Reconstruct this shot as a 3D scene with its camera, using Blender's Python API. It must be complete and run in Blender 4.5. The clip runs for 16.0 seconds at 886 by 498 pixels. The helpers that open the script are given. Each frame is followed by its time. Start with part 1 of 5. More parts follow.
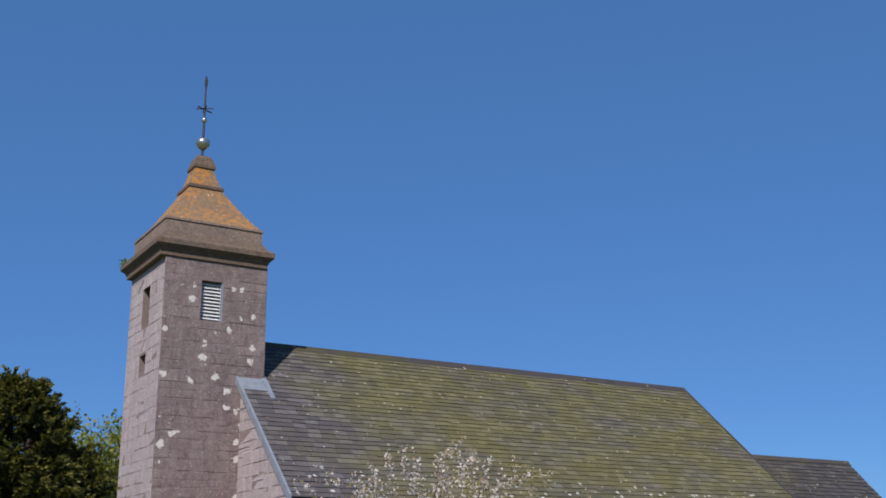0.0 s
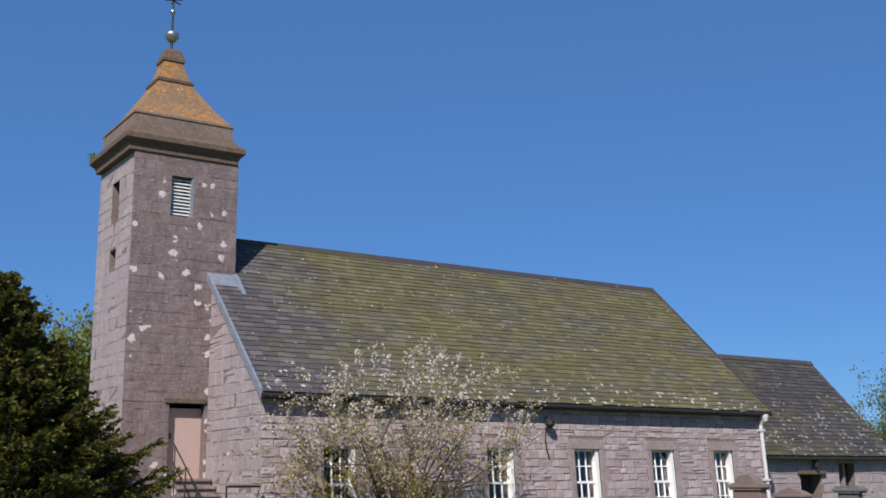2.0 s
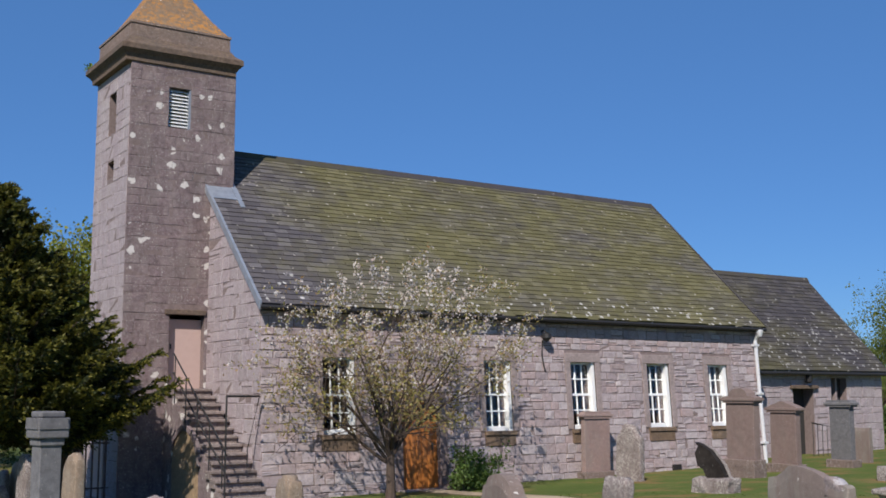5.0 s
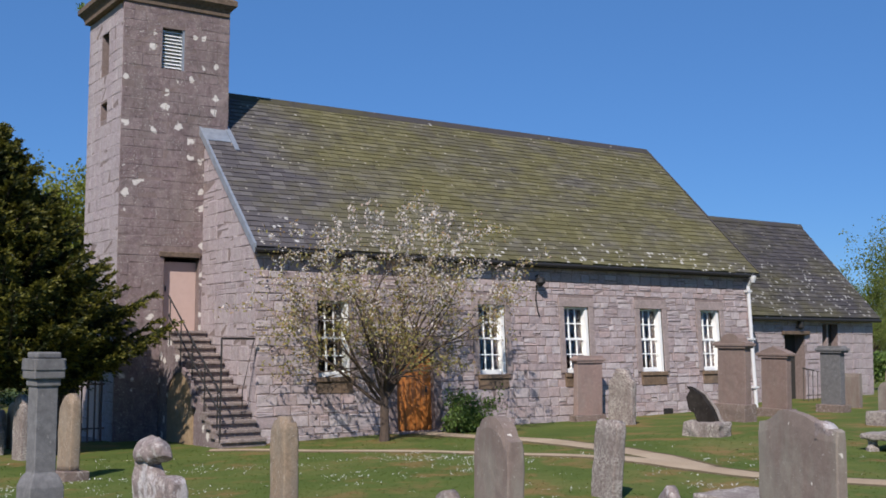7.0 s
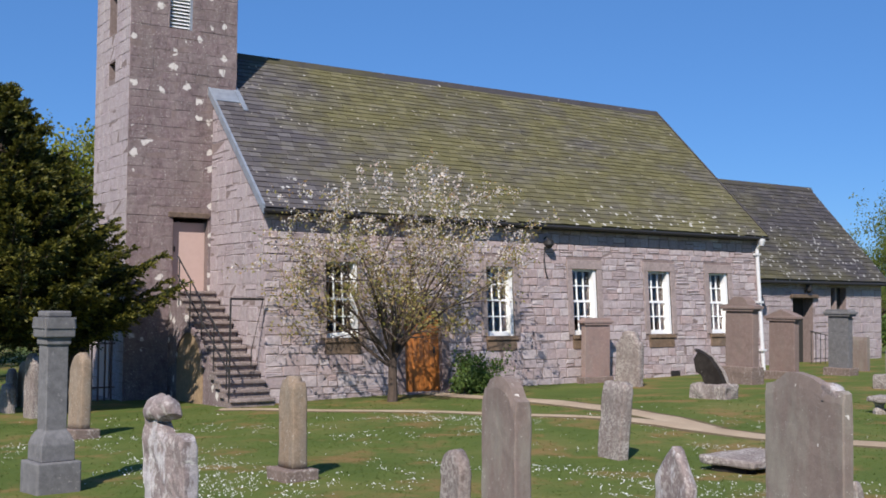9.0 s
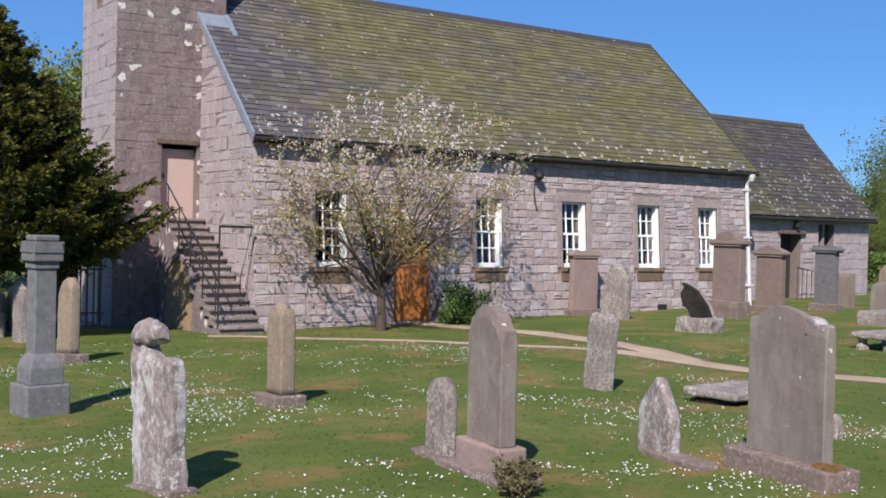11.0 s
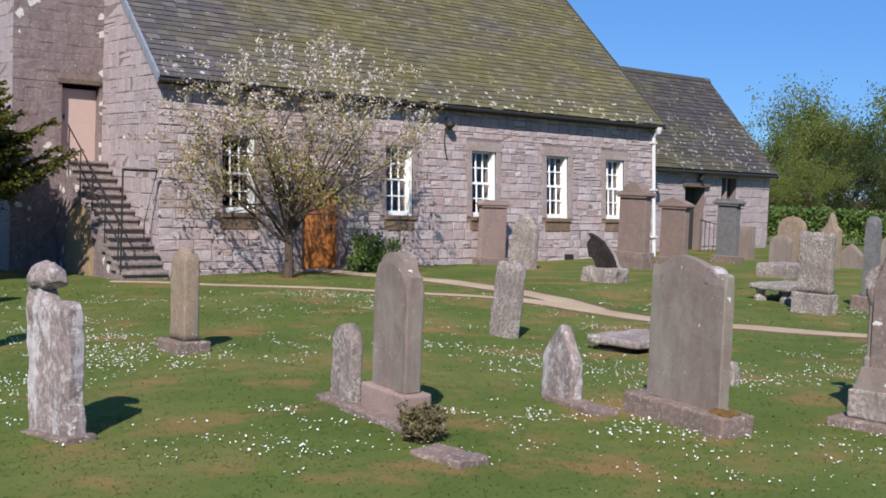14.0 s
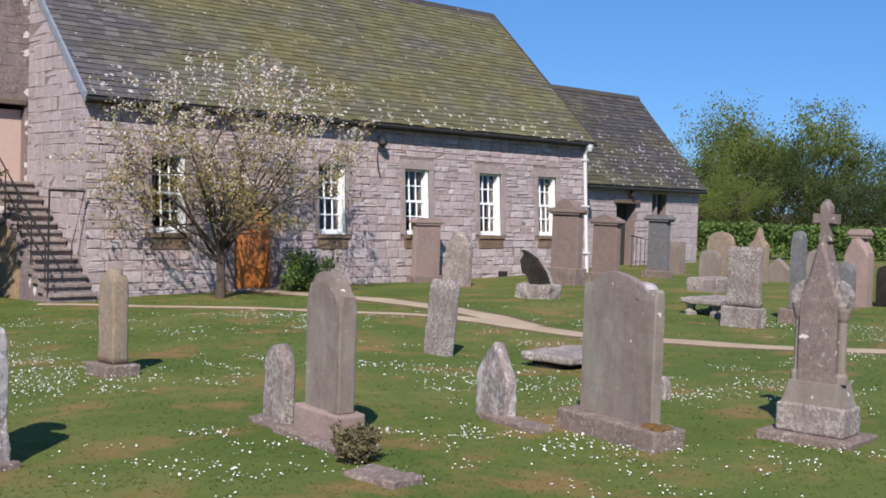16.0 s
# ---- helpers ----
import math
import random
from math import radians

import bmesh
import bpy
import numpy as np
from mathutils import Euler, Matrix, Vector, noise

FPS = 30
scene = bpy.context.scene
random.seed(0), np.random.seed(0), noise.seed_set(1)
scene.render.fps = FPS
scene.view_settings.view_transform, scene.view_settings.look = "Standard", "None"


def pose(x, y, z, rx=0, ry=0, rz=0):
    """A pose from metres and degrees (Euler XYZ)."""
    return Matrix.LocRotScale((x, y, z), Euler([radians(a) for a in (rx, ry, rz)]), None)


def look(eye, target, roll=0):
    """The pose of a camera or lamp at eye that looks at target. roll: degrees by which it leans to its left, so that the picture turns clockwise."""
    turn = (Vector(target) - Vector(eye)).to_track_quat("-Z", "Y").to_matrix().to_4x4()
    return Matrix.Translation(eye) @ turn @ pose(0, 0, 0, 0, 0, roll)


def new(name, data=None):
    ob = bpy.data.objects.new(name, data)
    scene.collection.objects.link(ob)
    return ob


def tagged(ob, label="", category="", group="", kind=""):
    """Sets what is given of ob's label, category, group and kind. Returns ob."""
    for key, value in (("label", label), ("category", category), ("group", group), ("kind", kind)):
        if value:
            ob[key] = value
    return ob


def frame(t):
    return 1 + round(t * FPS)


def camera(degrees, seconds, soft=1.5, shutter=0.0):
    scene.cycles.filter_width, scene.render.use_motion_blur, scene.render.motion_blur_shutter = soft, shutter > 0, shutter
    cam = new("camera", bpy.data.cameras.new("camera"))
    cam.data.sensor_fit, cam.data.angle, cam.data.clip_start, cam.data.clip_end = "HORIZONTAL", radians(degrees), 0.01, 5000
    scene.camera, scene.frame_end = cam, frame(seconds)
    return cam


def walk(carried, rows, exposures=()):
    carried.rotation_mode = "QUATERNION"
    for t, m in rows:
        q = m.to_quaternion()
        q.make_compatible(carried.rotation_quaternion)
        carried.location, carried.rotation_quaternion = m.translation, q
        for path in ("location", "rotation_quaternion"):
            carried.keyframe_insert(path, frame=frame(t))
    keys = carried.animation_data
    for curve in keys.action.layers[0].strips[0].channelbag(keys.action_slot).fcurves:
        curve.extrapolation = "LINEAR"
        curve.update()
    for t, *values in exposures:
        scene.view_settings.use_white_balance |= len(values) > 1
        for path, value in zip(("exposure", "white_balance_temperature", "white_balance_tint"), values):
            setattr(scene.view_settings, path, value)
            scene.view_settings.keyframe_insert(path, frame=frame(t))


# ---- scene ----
cam = camera(43.43, 16.0, soft=1.75)
# seconds, eye, turn
ROWS = [
    (0.0, -0.058, 0.023, 1.931, 107.01, 0.77, -31.99),
    (0.5, -0.048, 0.016, 1.931, 105.22, 0.73, -32.42),
    (1.0, -0.021, 0.016, 1.935, 103.40, 0.49, -32.98),
    (1.5, 0.006, 0.024, 1.927, 102.21, 0.50, -33.40),
    (2.0, 0.011, 0.009, 1.914, 101.82, 0.44, -33.43),
    (2.5, 0.012, -0.005, 1.900, 101.32, 0.45, -33.30),
    (3.0, 0.014, -0.005, 1.891, 99.70, 0.64, -33.23),
    (5.5, 0.003, -0.009, 1.868, 97.02, 0.03, -33.70),
    (6.0, 0.004, 0.000, 1.866, 96.26, -0.03, -33.88),
    (6.5, -0.003, -0.001, 1.870, 95.56, -0.18, -33.96),
    (7.0, -0.004, -0.002, 1.867, 94.61, -0.26, -33.89),
    (7.5, -0.003, -0.001, 1.862, 93.95, -0.38, -33.78),
    (8.0, -0.009, -0.005, 1.866, 93.63, -0.42, -33.62),
    (8.5, -0.005, -0.005, 1.862, 93.11, -0.42, -33.46),
    (9.0, -0.005, -0.003, 1.854, 92.66, -0.54, -33.47),
    (9.5, -0.000, -0.000, 1.850, 91.77, -0.93, -33.61),
    (12.0, 0.006, -0.006, 1.824, 88.07, -1.39, -34.45),
    (12.5, 0.015, -0.005, 1.822, 87.88, -1.82, -35.33),
    (13.0, 0.030, 0.004, 1.811, 87.58, -1.78, -36.51),
    (13.5, 0.035, 0.011, 1.811, 87.03, -2.33, -37.54),
    (14.0, 0.051, 0.018, 1.807, 86.68, -2.28, -38.60),
    (14.5, 0.053, 0.017, 1.808, 86.55, -2.47, -39.64),
    (15.0, 0.069, 0.025, 1.806, 86.52, -2.30, -40.47),
    (15.5, 0.079, 0.026, 1.811, 87.16, -1.97, -41.41),
    (16.0, 0.074, 0.018, 1.815, 87.71, -1.85, -41.99),
]
walk(cam, [(t, pose(*place)) for t, *place in ROWS], [(0.0, 0.03), (3.0, 0.08), (5.5, 0.06), (9.0, 0.29), (12.0, 0.39), (16.0, 0.38)])

# ---- world and sun ----
SUN_FROM, SUN_UP = 228.0, 42.0   # compass bearing from +Y towards +X, and elevation
world = bpy.data.worlds.new("sky")
scene.world = world
world.use_nodes = True
wn = world.node_tree
sky = wn.nodes.new("ShaderNodeTexSky")
sky.sky_type, sky.sun_disc = "NISHITA", False
sky.sun_elevation, sky.sun_rotation = radians(SUN_UP), radians(SUN_FROM)
sky.altitude, sky.air_density, sky.dust_density, sky.ozone_density = 1200, 1.0, 0.0, 6.0
wn.nodes["Background"].inputs[1].default_value = 0.086
tint = wn.nodes.new("ShaderNodeMix")
tint.data_type, tint.blend_type = "RGBA", "MULTIPLY"
tint.inputs[0].default_value, tint.inputs[7].default_value = 1.0, (0.68, 0.93, 1.25, 1)
wn.links.new(sky.outputs[0], tint.inputs[6])
haze = wn.nodes.new("ShaderNodeMix")
haze.data_type = "RGBA"
haze.inputs[0].default_value, haze.inputs[7].default_value = 0.5, (0.95, 2.6, 5.9, 1)
wn.links.new(tint.outputs[2], haze.inputs[6])
wn.links.new(haze.outputs[2], wn.nodes["Background"].inputs[0])
sun = new("sun", bpy.data.lights.new("sun", "SUN"))
sun.data.energy, sun.data.angle, sun.data.color = 5.0, radians(0.53), (1.0, 0.93, 0.86)
a, e = radians(SUN_FROM), radians(SUN_UP)
sun.matrix_world = look((math.sin(a) * math.cos(e) * 50, math.cos(a) * math.cos(e) * 50, math.sin(e) * 50), (0, 0, 0))


# ---- helpers of this scene ----
def thing(name, at, turn=0.0, label="", category="", group="", kind="", lean=(0, 0)):
    ob = new(name)
    ob.matrix_basis = pose(*at, lean[0], lean[1], turn)
    return tagged(ob, label, category, group, kind)


def mesh_from(name, bm):
    me = bpy.data.meshes.new(name)
    bmesh.ops.recalc_face_normals(bm, faces=bm.faces)
    bm.to_mesh(me)
    bm.free()
    return me


def part(name, bm, material, parent, label="", at=None, smooth=False):
    """One mesh under a thing; at: the thing's place, when the bmesh is in the world's coordinates."""
    if at is not None:
        bmesh.ops.translate(bm, verts=bm.verts, vec=-Vector(at))
    me = mesh_from(name, bm)
    if smooth:
        me.shade_smooth()
    me.materials.append(material)
    ob = new(name, me)
    ob.parent = parent
    return tagged(ob, label)


def raw(name, verts, faces, material, parent=None, label="", smooth=False):
    me = bpy.data.meshes.new(name)
    me.from_pydata([tuple(v) for v in verts], [], [tuple(f) for f in faces])
    if smooth:
        me.shade_smooth()
    me.materials.append(material)
    ob = new(name, me)
    ob.parent = parent
    return tagged(ob, label)


def polys(name, verts, size, material, parent=None, label=""):
    """A mesh of separate polygons, all with the same count of corners; verts in order, as an array."""
    n = len(verts) // size
    me = bpy.data.meshes.new(name)
    me.vertices.add(n * size)
    me.vertices.foreach_set("co", np.asarray(verts, np.float32).ravel())
    me.loops.add(n * size)
    me.loops.foreach_set("vertex_index", np.arange(n * size, dtype=np.int32))
    me.polygons.add(n)
    me.polygons.foreach_set("loop_start", np.arange(0, n * size, size, dtype=np.int32))
    me.update(calc_edges=True)
    me.materials.append(material)
    ob = new(name, me)
    ob.parent = parent
    return tagged(ob, label)


def box(bm, x0, x1, y0, y1, z0, z1, bevel=0.0):
    m = Matrix.LocRotScale(((x0 + x1) / 2, (y0 + y1) / 2, (z0 + z1) / 2), None, (x1 - x0, y1 - y0, z1 - z0))
    made = bmesh.ops.create_cube(bm, size=1.0, matrix=m)
    if bevel:
        edges = list({ed for v in made["verts"] for ed in v.link_edges})
        bmesh.ops.bevel(bm, geom=edges, offset=bevel, segments=2, affect="EDGES", profile=0.5)
    return bm


def boxed(*args, **kw):
    return box(bmesh.new(), *args, **kw)


def tube(bm, points, radii, sides=6):
    """A tapered tube along points."""
    rings = []
    for i, p in enumerate(points):
        p = Vector(p)
        way = (Vector(points[min(i + 1, len(points) - 1)]) - Vector(points[max(i - 1, 0)])).normalized()
        u = way.orthogonal().normalized()
        w = way.cross(u)
        r = radii[i] if hasattr(radii, "__len__") else radii
        rings.append([bm.verts.new(p + r * (math.cos(k * math.tau / sides) * u + math.sin(k * math.tau / sides) * w)) for k in range(sides)])
    for A, B in zip(rings, rings[1:]):
        # the ring of B is turned to the corner nearest to A's first
        k0 = min(range(sides), key=lambda k: (B[k].co - A[0].co).length)
        for k in range(sides):
            bm.faces.new((A[k], A[(k + 1) % sides], B[(k + 1 + k0) % sides], B[(k + k0) % sides]))
    bm.faces.new(rings[0][::-1])
    bm.faces.new(rings[-1])
    return bm


def lathe(bm, profile, sides=20, centre=(0, 0, 0)):
    rings = [[bm.verts.new((centre[0] + r * math.cos(k * math.tau / sides), centre[1] + r * math.sin(k * math.tau / sides), centre[2] + z)) for k in range(sides)] for r, z in profile]
    for A, B in zip(rings, rings[1:]):
        for k in range(sides):
            bm.faces.new((A[k], A[(k + 1) % sides], B[(k + 1) % sides], B[k]))
    bm.faces.new(rings[0][::-1])
    bm.faces.new(rings[-1])
    return bm


def prism(bm, outline, a0, a1, axis="x"):
    """An outline of (u, z) drawn out from a0 to a1 along x (u is y) or y (u is x)."""
    at = (lambda u, z, a: (a, u, z)) if axis == "x" else (lambda u, z, a: (u, a, z))
    A = [bm.verts.new(at(u, z, a0)) for u, z in outline]
    B = [bm.verts.new(at(u, z, a1)) for u, z in outline]
    bm.faces.new(A)
    bm.faces.new(B[::-1])
    for i in range(len(A)):
        j = (i + 1) % len(A)
        bm.faces.new((A[j], A[i], B[i], B[j]))
    return bm


def pierced(us, vs, holes, at, thick):
    """A wall in one piece with openings through it: cells between the breaks us and vs, at(u, v, n) gives the place."""
    bm = bmesh.new()
    us = sorted(set(us) | {h[i] for h in holes for i in (0, 1)})
    vs = sorted(set(vs) | {h[i] for h in holes for i in (2, 3) if min(vs) < h[i] < max(vs)})
    made = {}

    def vert(i, j, k):
        if (i, j, k) not in made:
            made[i, j, k] = bm.verts.new(at(us[i], vs[j], k * thick))
        return made[i, j, k]

    solid = {(i, j) for i in range(len(us) - 1) for j in range(len(vs) - 1)
             if not any(h[0] - 1e-6 <= us[i] and us[i + 1] <= h[1] + 1e-6 and h[2] - 1e-6 <= vs[j] and vs[j + 1] <= h[3] + 1e-6 for h in holes)}
    for i, j in solid:
        for k in (0, 1):
            bm.faces.new((vert(i, j, k), vert(i + 1, j, k), vert(i + 1, j + 1, k), vert(i, j + 1, k)))
        for (di, dj), (a, b) in {(-1, 0): ((i, j), (i, j + 1)), (1, 0): ((i + 1, j), (i + 1, j + 1)), (0, -1): ((i, j), (i + 1, j)), (0, 1): ((i, j + 1), (i + 1, j + 1))}.items():
            if (i + di, j + dj) not in solid:
                bm.faces.new((vert(*a, 0), vert(*b, 0), vert(*b, 1), vert(*a, 1)))
    return bm


# ---- materials ----
class Nodes:
    def __init__(self, name):
        self.mat = bpy.data.materials.new(name)
        self.mat.use_nodes = True
        self.t = self.mat.node_tree
        self.bsdf = self.t.nodes["Principled BSDF"]
        self.co = self.t.nodes.new("ShaderNodeTexCoord").outputs["Object"]

    def node(self, kind, **props):
        n = self.t.nodes.new(kind)
        for k, v in props.items():
            n.inputs[k].default_value = v
        return n

    def link(self, a, b):
        self.t.links.new(a, b)

    def noise(self, scale, detail=4.0, rough=0.55, stretch=None):
        n = self.node("ShaderNodeTexNoise", Scale=scale, Detail=detail, Roughness=rough)
        src = self.co
        if stretch:
            m = self.node("ShaderNodeMapping", Scale=stretch)
            self.link(src, m.inputs[0])
            src = m.outputs[0]
        self.link(src, n.inputs["Vector"])
        return n.outputs[0]

    def ramp(self, fac, *stops):
        r = self.t.nodes.new("ShaderNodeValToRGB")
        while len(r.color_ramp.elements) < len(stops):
            r.color_ramp.elements.new(0.5)
        for el, (pos, col) in zip(r.color_ramp.elements, stops):
            el.position, el.color = pos, ((*col, 1) if hasattr(col, "__len__") else (col, col, col, 1))
        self.link(fac, r.inputs[0])
        return r.outputs[0]

    def mix(self, fac, a, b, blend="MIX"):
        m = self.t.nodes.new("ShaderNodeMix")
        m.data_type, m.blend_type = "RGBA", blend
        for v, s in ((fac, 0), (a, 6), (b, 7)):
            if hasattr(v, "is_linked"):
                self.link(v, m.inputs[s])
            else:
                m.inputs[s].default_value = v if s == 0 else (*v, 1)
        return m.outputs[2]

    def maths(self, op, a, b):
        m = self.t.nodes.new("ShaderNodeMath")
        m.operation = op
        for v, s in ((a, m.inputs[0]), (b, m.inputs[1])):
            if hasattr(v, "is_linked"):
                self.link(v, s)
            else:
                s.default_value = v
        return m.outputs[0]

    def each(self):
        """A random number for each object and each island."""
        o = self.t.nodes.new("ShaderNodeObjectInfo").outputs["Random"]
        g = self.t.nodes.new("ShaderNodeNewGeometry").outputs["Random Per Island"]
        return self.maths("FRACT", self.maths("ADD", o, g), 0.0)

    def spots(self, scale, size, warp=0.25, rare=0.55):
        """Round patches with ragged rims."""
        v = self.node("ShaderNodeTexVoronoi", Scale=scale)
        w = self.node("ShaderNodeTexNoise", Scale=7.0, Detail=3.0)
        self.link(self.co, w.inputs["Vector"])
        d = self.mix(warp, self.co, w.outputs[1], "ADD")
        self.link(d, v.inputs["Vector"])
        keep = self.maths("GREATER_THAN", self.node_sep(v.outputs["Color"]), rare)
        return self.maths("MULTIPLY", self.ramp(v.outputs["Distance"], (size * 0.8, 1.0), (size, 0.0)), keep)

    def node_sep(self, col):
        s = self.t.nodes.new("ShaderNodeSeparateColor")
        self.link(col, s.inputs[0])
        return s.outputs[0]

    def bump(self, height, strength=0.5, distance=0.02):
        b = self.node("ShaderNodeBump", Strength=strength, Distance=distance)
        self.link(height, b.inputs["Height"])
        self.link(b.outputs[0], self.bsdf.inputs["Normal"])

    def done(self, colour, rough=0.85, metal=0.0, spec=None):
        if hasattr(colour, "is_linked"):
            self.link(colour, self.bsdf.inputs["Base Color"])
        else:
            self.bsdf.inputs["Base Color"].default_value = (*colour, 1)
        self.bsdf.inputs["Roughness"].default_value = rough
        self.bsdf.inputs["Metallic"].default_value = metal
        if spec is not None:
            self.bsdf.inputs["Specular IOR Level"].default_value = spec
        return self.mat


def rock(name, tones, lichen=0.0, lichen_colour=(0.62, 0.6, 0.55), lichen_scale=3.0, spot=0.0, spot_scale=2.2, stain=0.35, stain_colour=(0.1, 0.085, 0.075), grain=60.0, bump=0.6, streaks=False, second=None, mottle=0.5, grainy=0.55, rare=0.55, edge=0.2):
    """Weathered stone: a tone for each block, mottling, dark stains, crusts of lichen."""
    n = Nodes(name)
    k = n.each()
    base = n.ramp(k, *[(i / max(1, len(tones) - 1), c) for i, c in enumerate(tones)])
    mott = n.noise(5.0, 6.0, 0.65)
    base = n.mix(n.ramp(mott, (0.3, 0.0), (0.75, 0.55)), base, tones[0])
    base = n.mix(mottle, base, n.ramp(n.noise(11.0, 6.0, 0.75), (0.3, 0.45), (0.5, 0.95), (0.7, 1.5)), "MULTIPLY")
    if second:
        wash = n.ramp(n.noise(2.3, 6.0, 0.7, (1.6, 1.6, 0.45)), (0.52 - edge / 2, 0.0), (0.52 + edge / 2, 1.0))
        base = n.mix(n.maths("MULTIPLY", wash, second[1]), base, second[0])
    fine = n.noise(grain, 3.0, 0.7)
    base = n.mix(grainy, base, n.ramp(fine, (0.25, 0.35), (0.75, 1.0)), "MULTIPLY")
    dark = n.noise(1.3, 5.0, 0.6, (1, 1, 0.35) if streaks else None)
    base = n.mix(n.maths("MULTIPLY", n.ramp(dark, (0.45, 0.0), (0.7, 1.0)), stain), base, stain_colour)
    if lichen:
        broad = n.ramp(n.noise(lichen_scale * 0.9, 4.0, 0.65, (1, 1, 0.7)), (0.35, 0.12), (0.62, 1.0))
        crust = n.ramp(n.noise(lichen_scale * 9, 6.0, 0.75), (0.66 - lichen * 0.3, 0.0), (0.73 - lichen * 0.3, 1.0))
        crust = n.maths("MULTIPLY", crust, broad)
        base = n.mix(n.maths("MULTIPLY", crust, 0.75), base, lichen_colour)
    if spot:
        base = n.mix(n.maths("MULTIPLY", n.spots(spot_scale, spot, 0.25, rare), 0.85), base, (0.66, 0.62, 0.58))
    n.bump(n.mix(0.5, fine, mott), bump, 0.012)
    return n.done(base, 0.9, spec=0.25)


def paint(name, colour, rough=0.5, worn=0.2, metal=0.0):
    n = Nodes(name)
    c = n.mix(n.maths("MULTIPLY", n.ramp(n.noise(7.0, 5.0), (0.4, 0.0), (0.75, 1.0)), worn), colour, tuple(x * 0.45 for x in colour))
    n.bump(n.noise(90.0, 2.0), 0.12, 0.004)
    return n.done(c, rough, metal)


def leaf(name, tones, thin=0.35, rough=0.55):
    n = Nodes(name)
    c = n.ramp(n.each(), *[(i / (len(tones) - 1), t) for i, t in enumerate(tones)])
    n.done(c, rough, spec=0.3)
    tr = n.node("ShaderNodeBsdfTranslucent")
    n.link(c, tr.inputs[0])
    mx = n.node("ShaderNodeMixShader", Fac=thin)
    n.link(n.bsdf.outputs[0], mx.inputs[1])
    n.link(tr.outputs[0], mx.inputs[2])
    n.link(mx.outputs[0], n.t.nodes["Material Output"].inputs[0])
    return n.mat


WALL_TONES = [(0.42, 0.335, 0.335), (0.49, 0.365, 0.35), (0.35, 0.285, 0.295), (0.54, 0.455, 0.455), (0.42, 0.355, 0.375), (0.60, 0.53, 0.53), (0.47, 0.395, 0.405)]
M_WALL = rock("nave_sandstone", WALL_TONES, lichen=0.25, stain=0.15, second=((0.46, 0.41, 0.41), 0.35))
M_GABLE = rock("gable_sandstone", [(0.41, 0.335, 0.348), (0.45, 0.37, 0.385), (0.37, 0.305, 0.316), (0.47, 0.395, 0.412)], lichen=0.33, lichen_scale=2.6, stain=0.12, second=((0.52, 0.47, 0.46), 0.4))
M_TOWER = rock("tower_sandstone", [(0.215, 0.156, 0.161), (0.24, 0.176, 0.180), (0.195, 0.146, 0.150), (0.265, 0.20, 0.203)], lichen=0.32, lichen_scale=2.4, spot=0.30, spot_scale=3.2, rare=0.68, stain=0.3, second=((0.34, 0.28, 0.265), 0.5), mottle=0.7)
M_MORTAR = rock("lime_mortar", [(0.25, 0.19, 0.18), (0.285, 0.225, 0.21)], stain=0.3)
M_DRESSED = rock("dressed_sandstone", [(0.36, 0.29, 0.275), (0.39, 0.315, 0.3)], lichen=0.05, stain=0.3)
M_SILL = rock("brown_stained_sandstone", [(0.20, 0.135, 0.09), (0.25, 0.175, 0.12)], lichen=0.1, stain=0.5, streaks=True, mottle=0.8)
M_CORNICE = rock("weathered_cornice", [(0.15, 0.105, 0.08), (0.18, 0.13, 0.10)], lichen=0.35, lichen_colour=(0.26, 0.19, 0.09), stain=0.6, mottle=0.8)
M_PARAPET = rock("worn_parapet_stone", [(0.25, 0.18, 0.145), (0.29, 0.215, 0.18)], lichen=0.3, stain=0.45, mottle=0.7)
M_SPIRE = rock("orange_lichen_stone", [(0.27, 0.18, 0.10), (0.24, 0.17, 0.12)], lichen=0.62, lichen_colour=(0.55, 0.22, 0.02), lichen_scale=1.0, spot=0.12, spot_scale=6.0, stain=0.35)
M_WHITE = paint("white_paint", (0.8, 0.8, 0.79), 0.45, 0.08)
M_IRON = paint("black_iron", (0.022, 0.02, 0.02), 0.6, 0.3)
M_LEAD = paint("lead_sheet", (0.30, 0.33, 0.38), 0.45, 0.5, 0.3)
M_PIPE = paint("grey_painted_iron", (0.62, 0.62, 0.63), 0.45, 0.15)
M_ORANGE = None
M_PINK = paint("faded_pink_paint", (0.50, 0.36, 0.32), 0.6, 0.12)
M_GILT = paint("silvered_metal", (0.55, 0.54, 0.52), 0.3, 0.5, 0.9)
M_DARK = paint("dark_interior", (0.03, 0.028, 0.026), 0.9, 0.1)


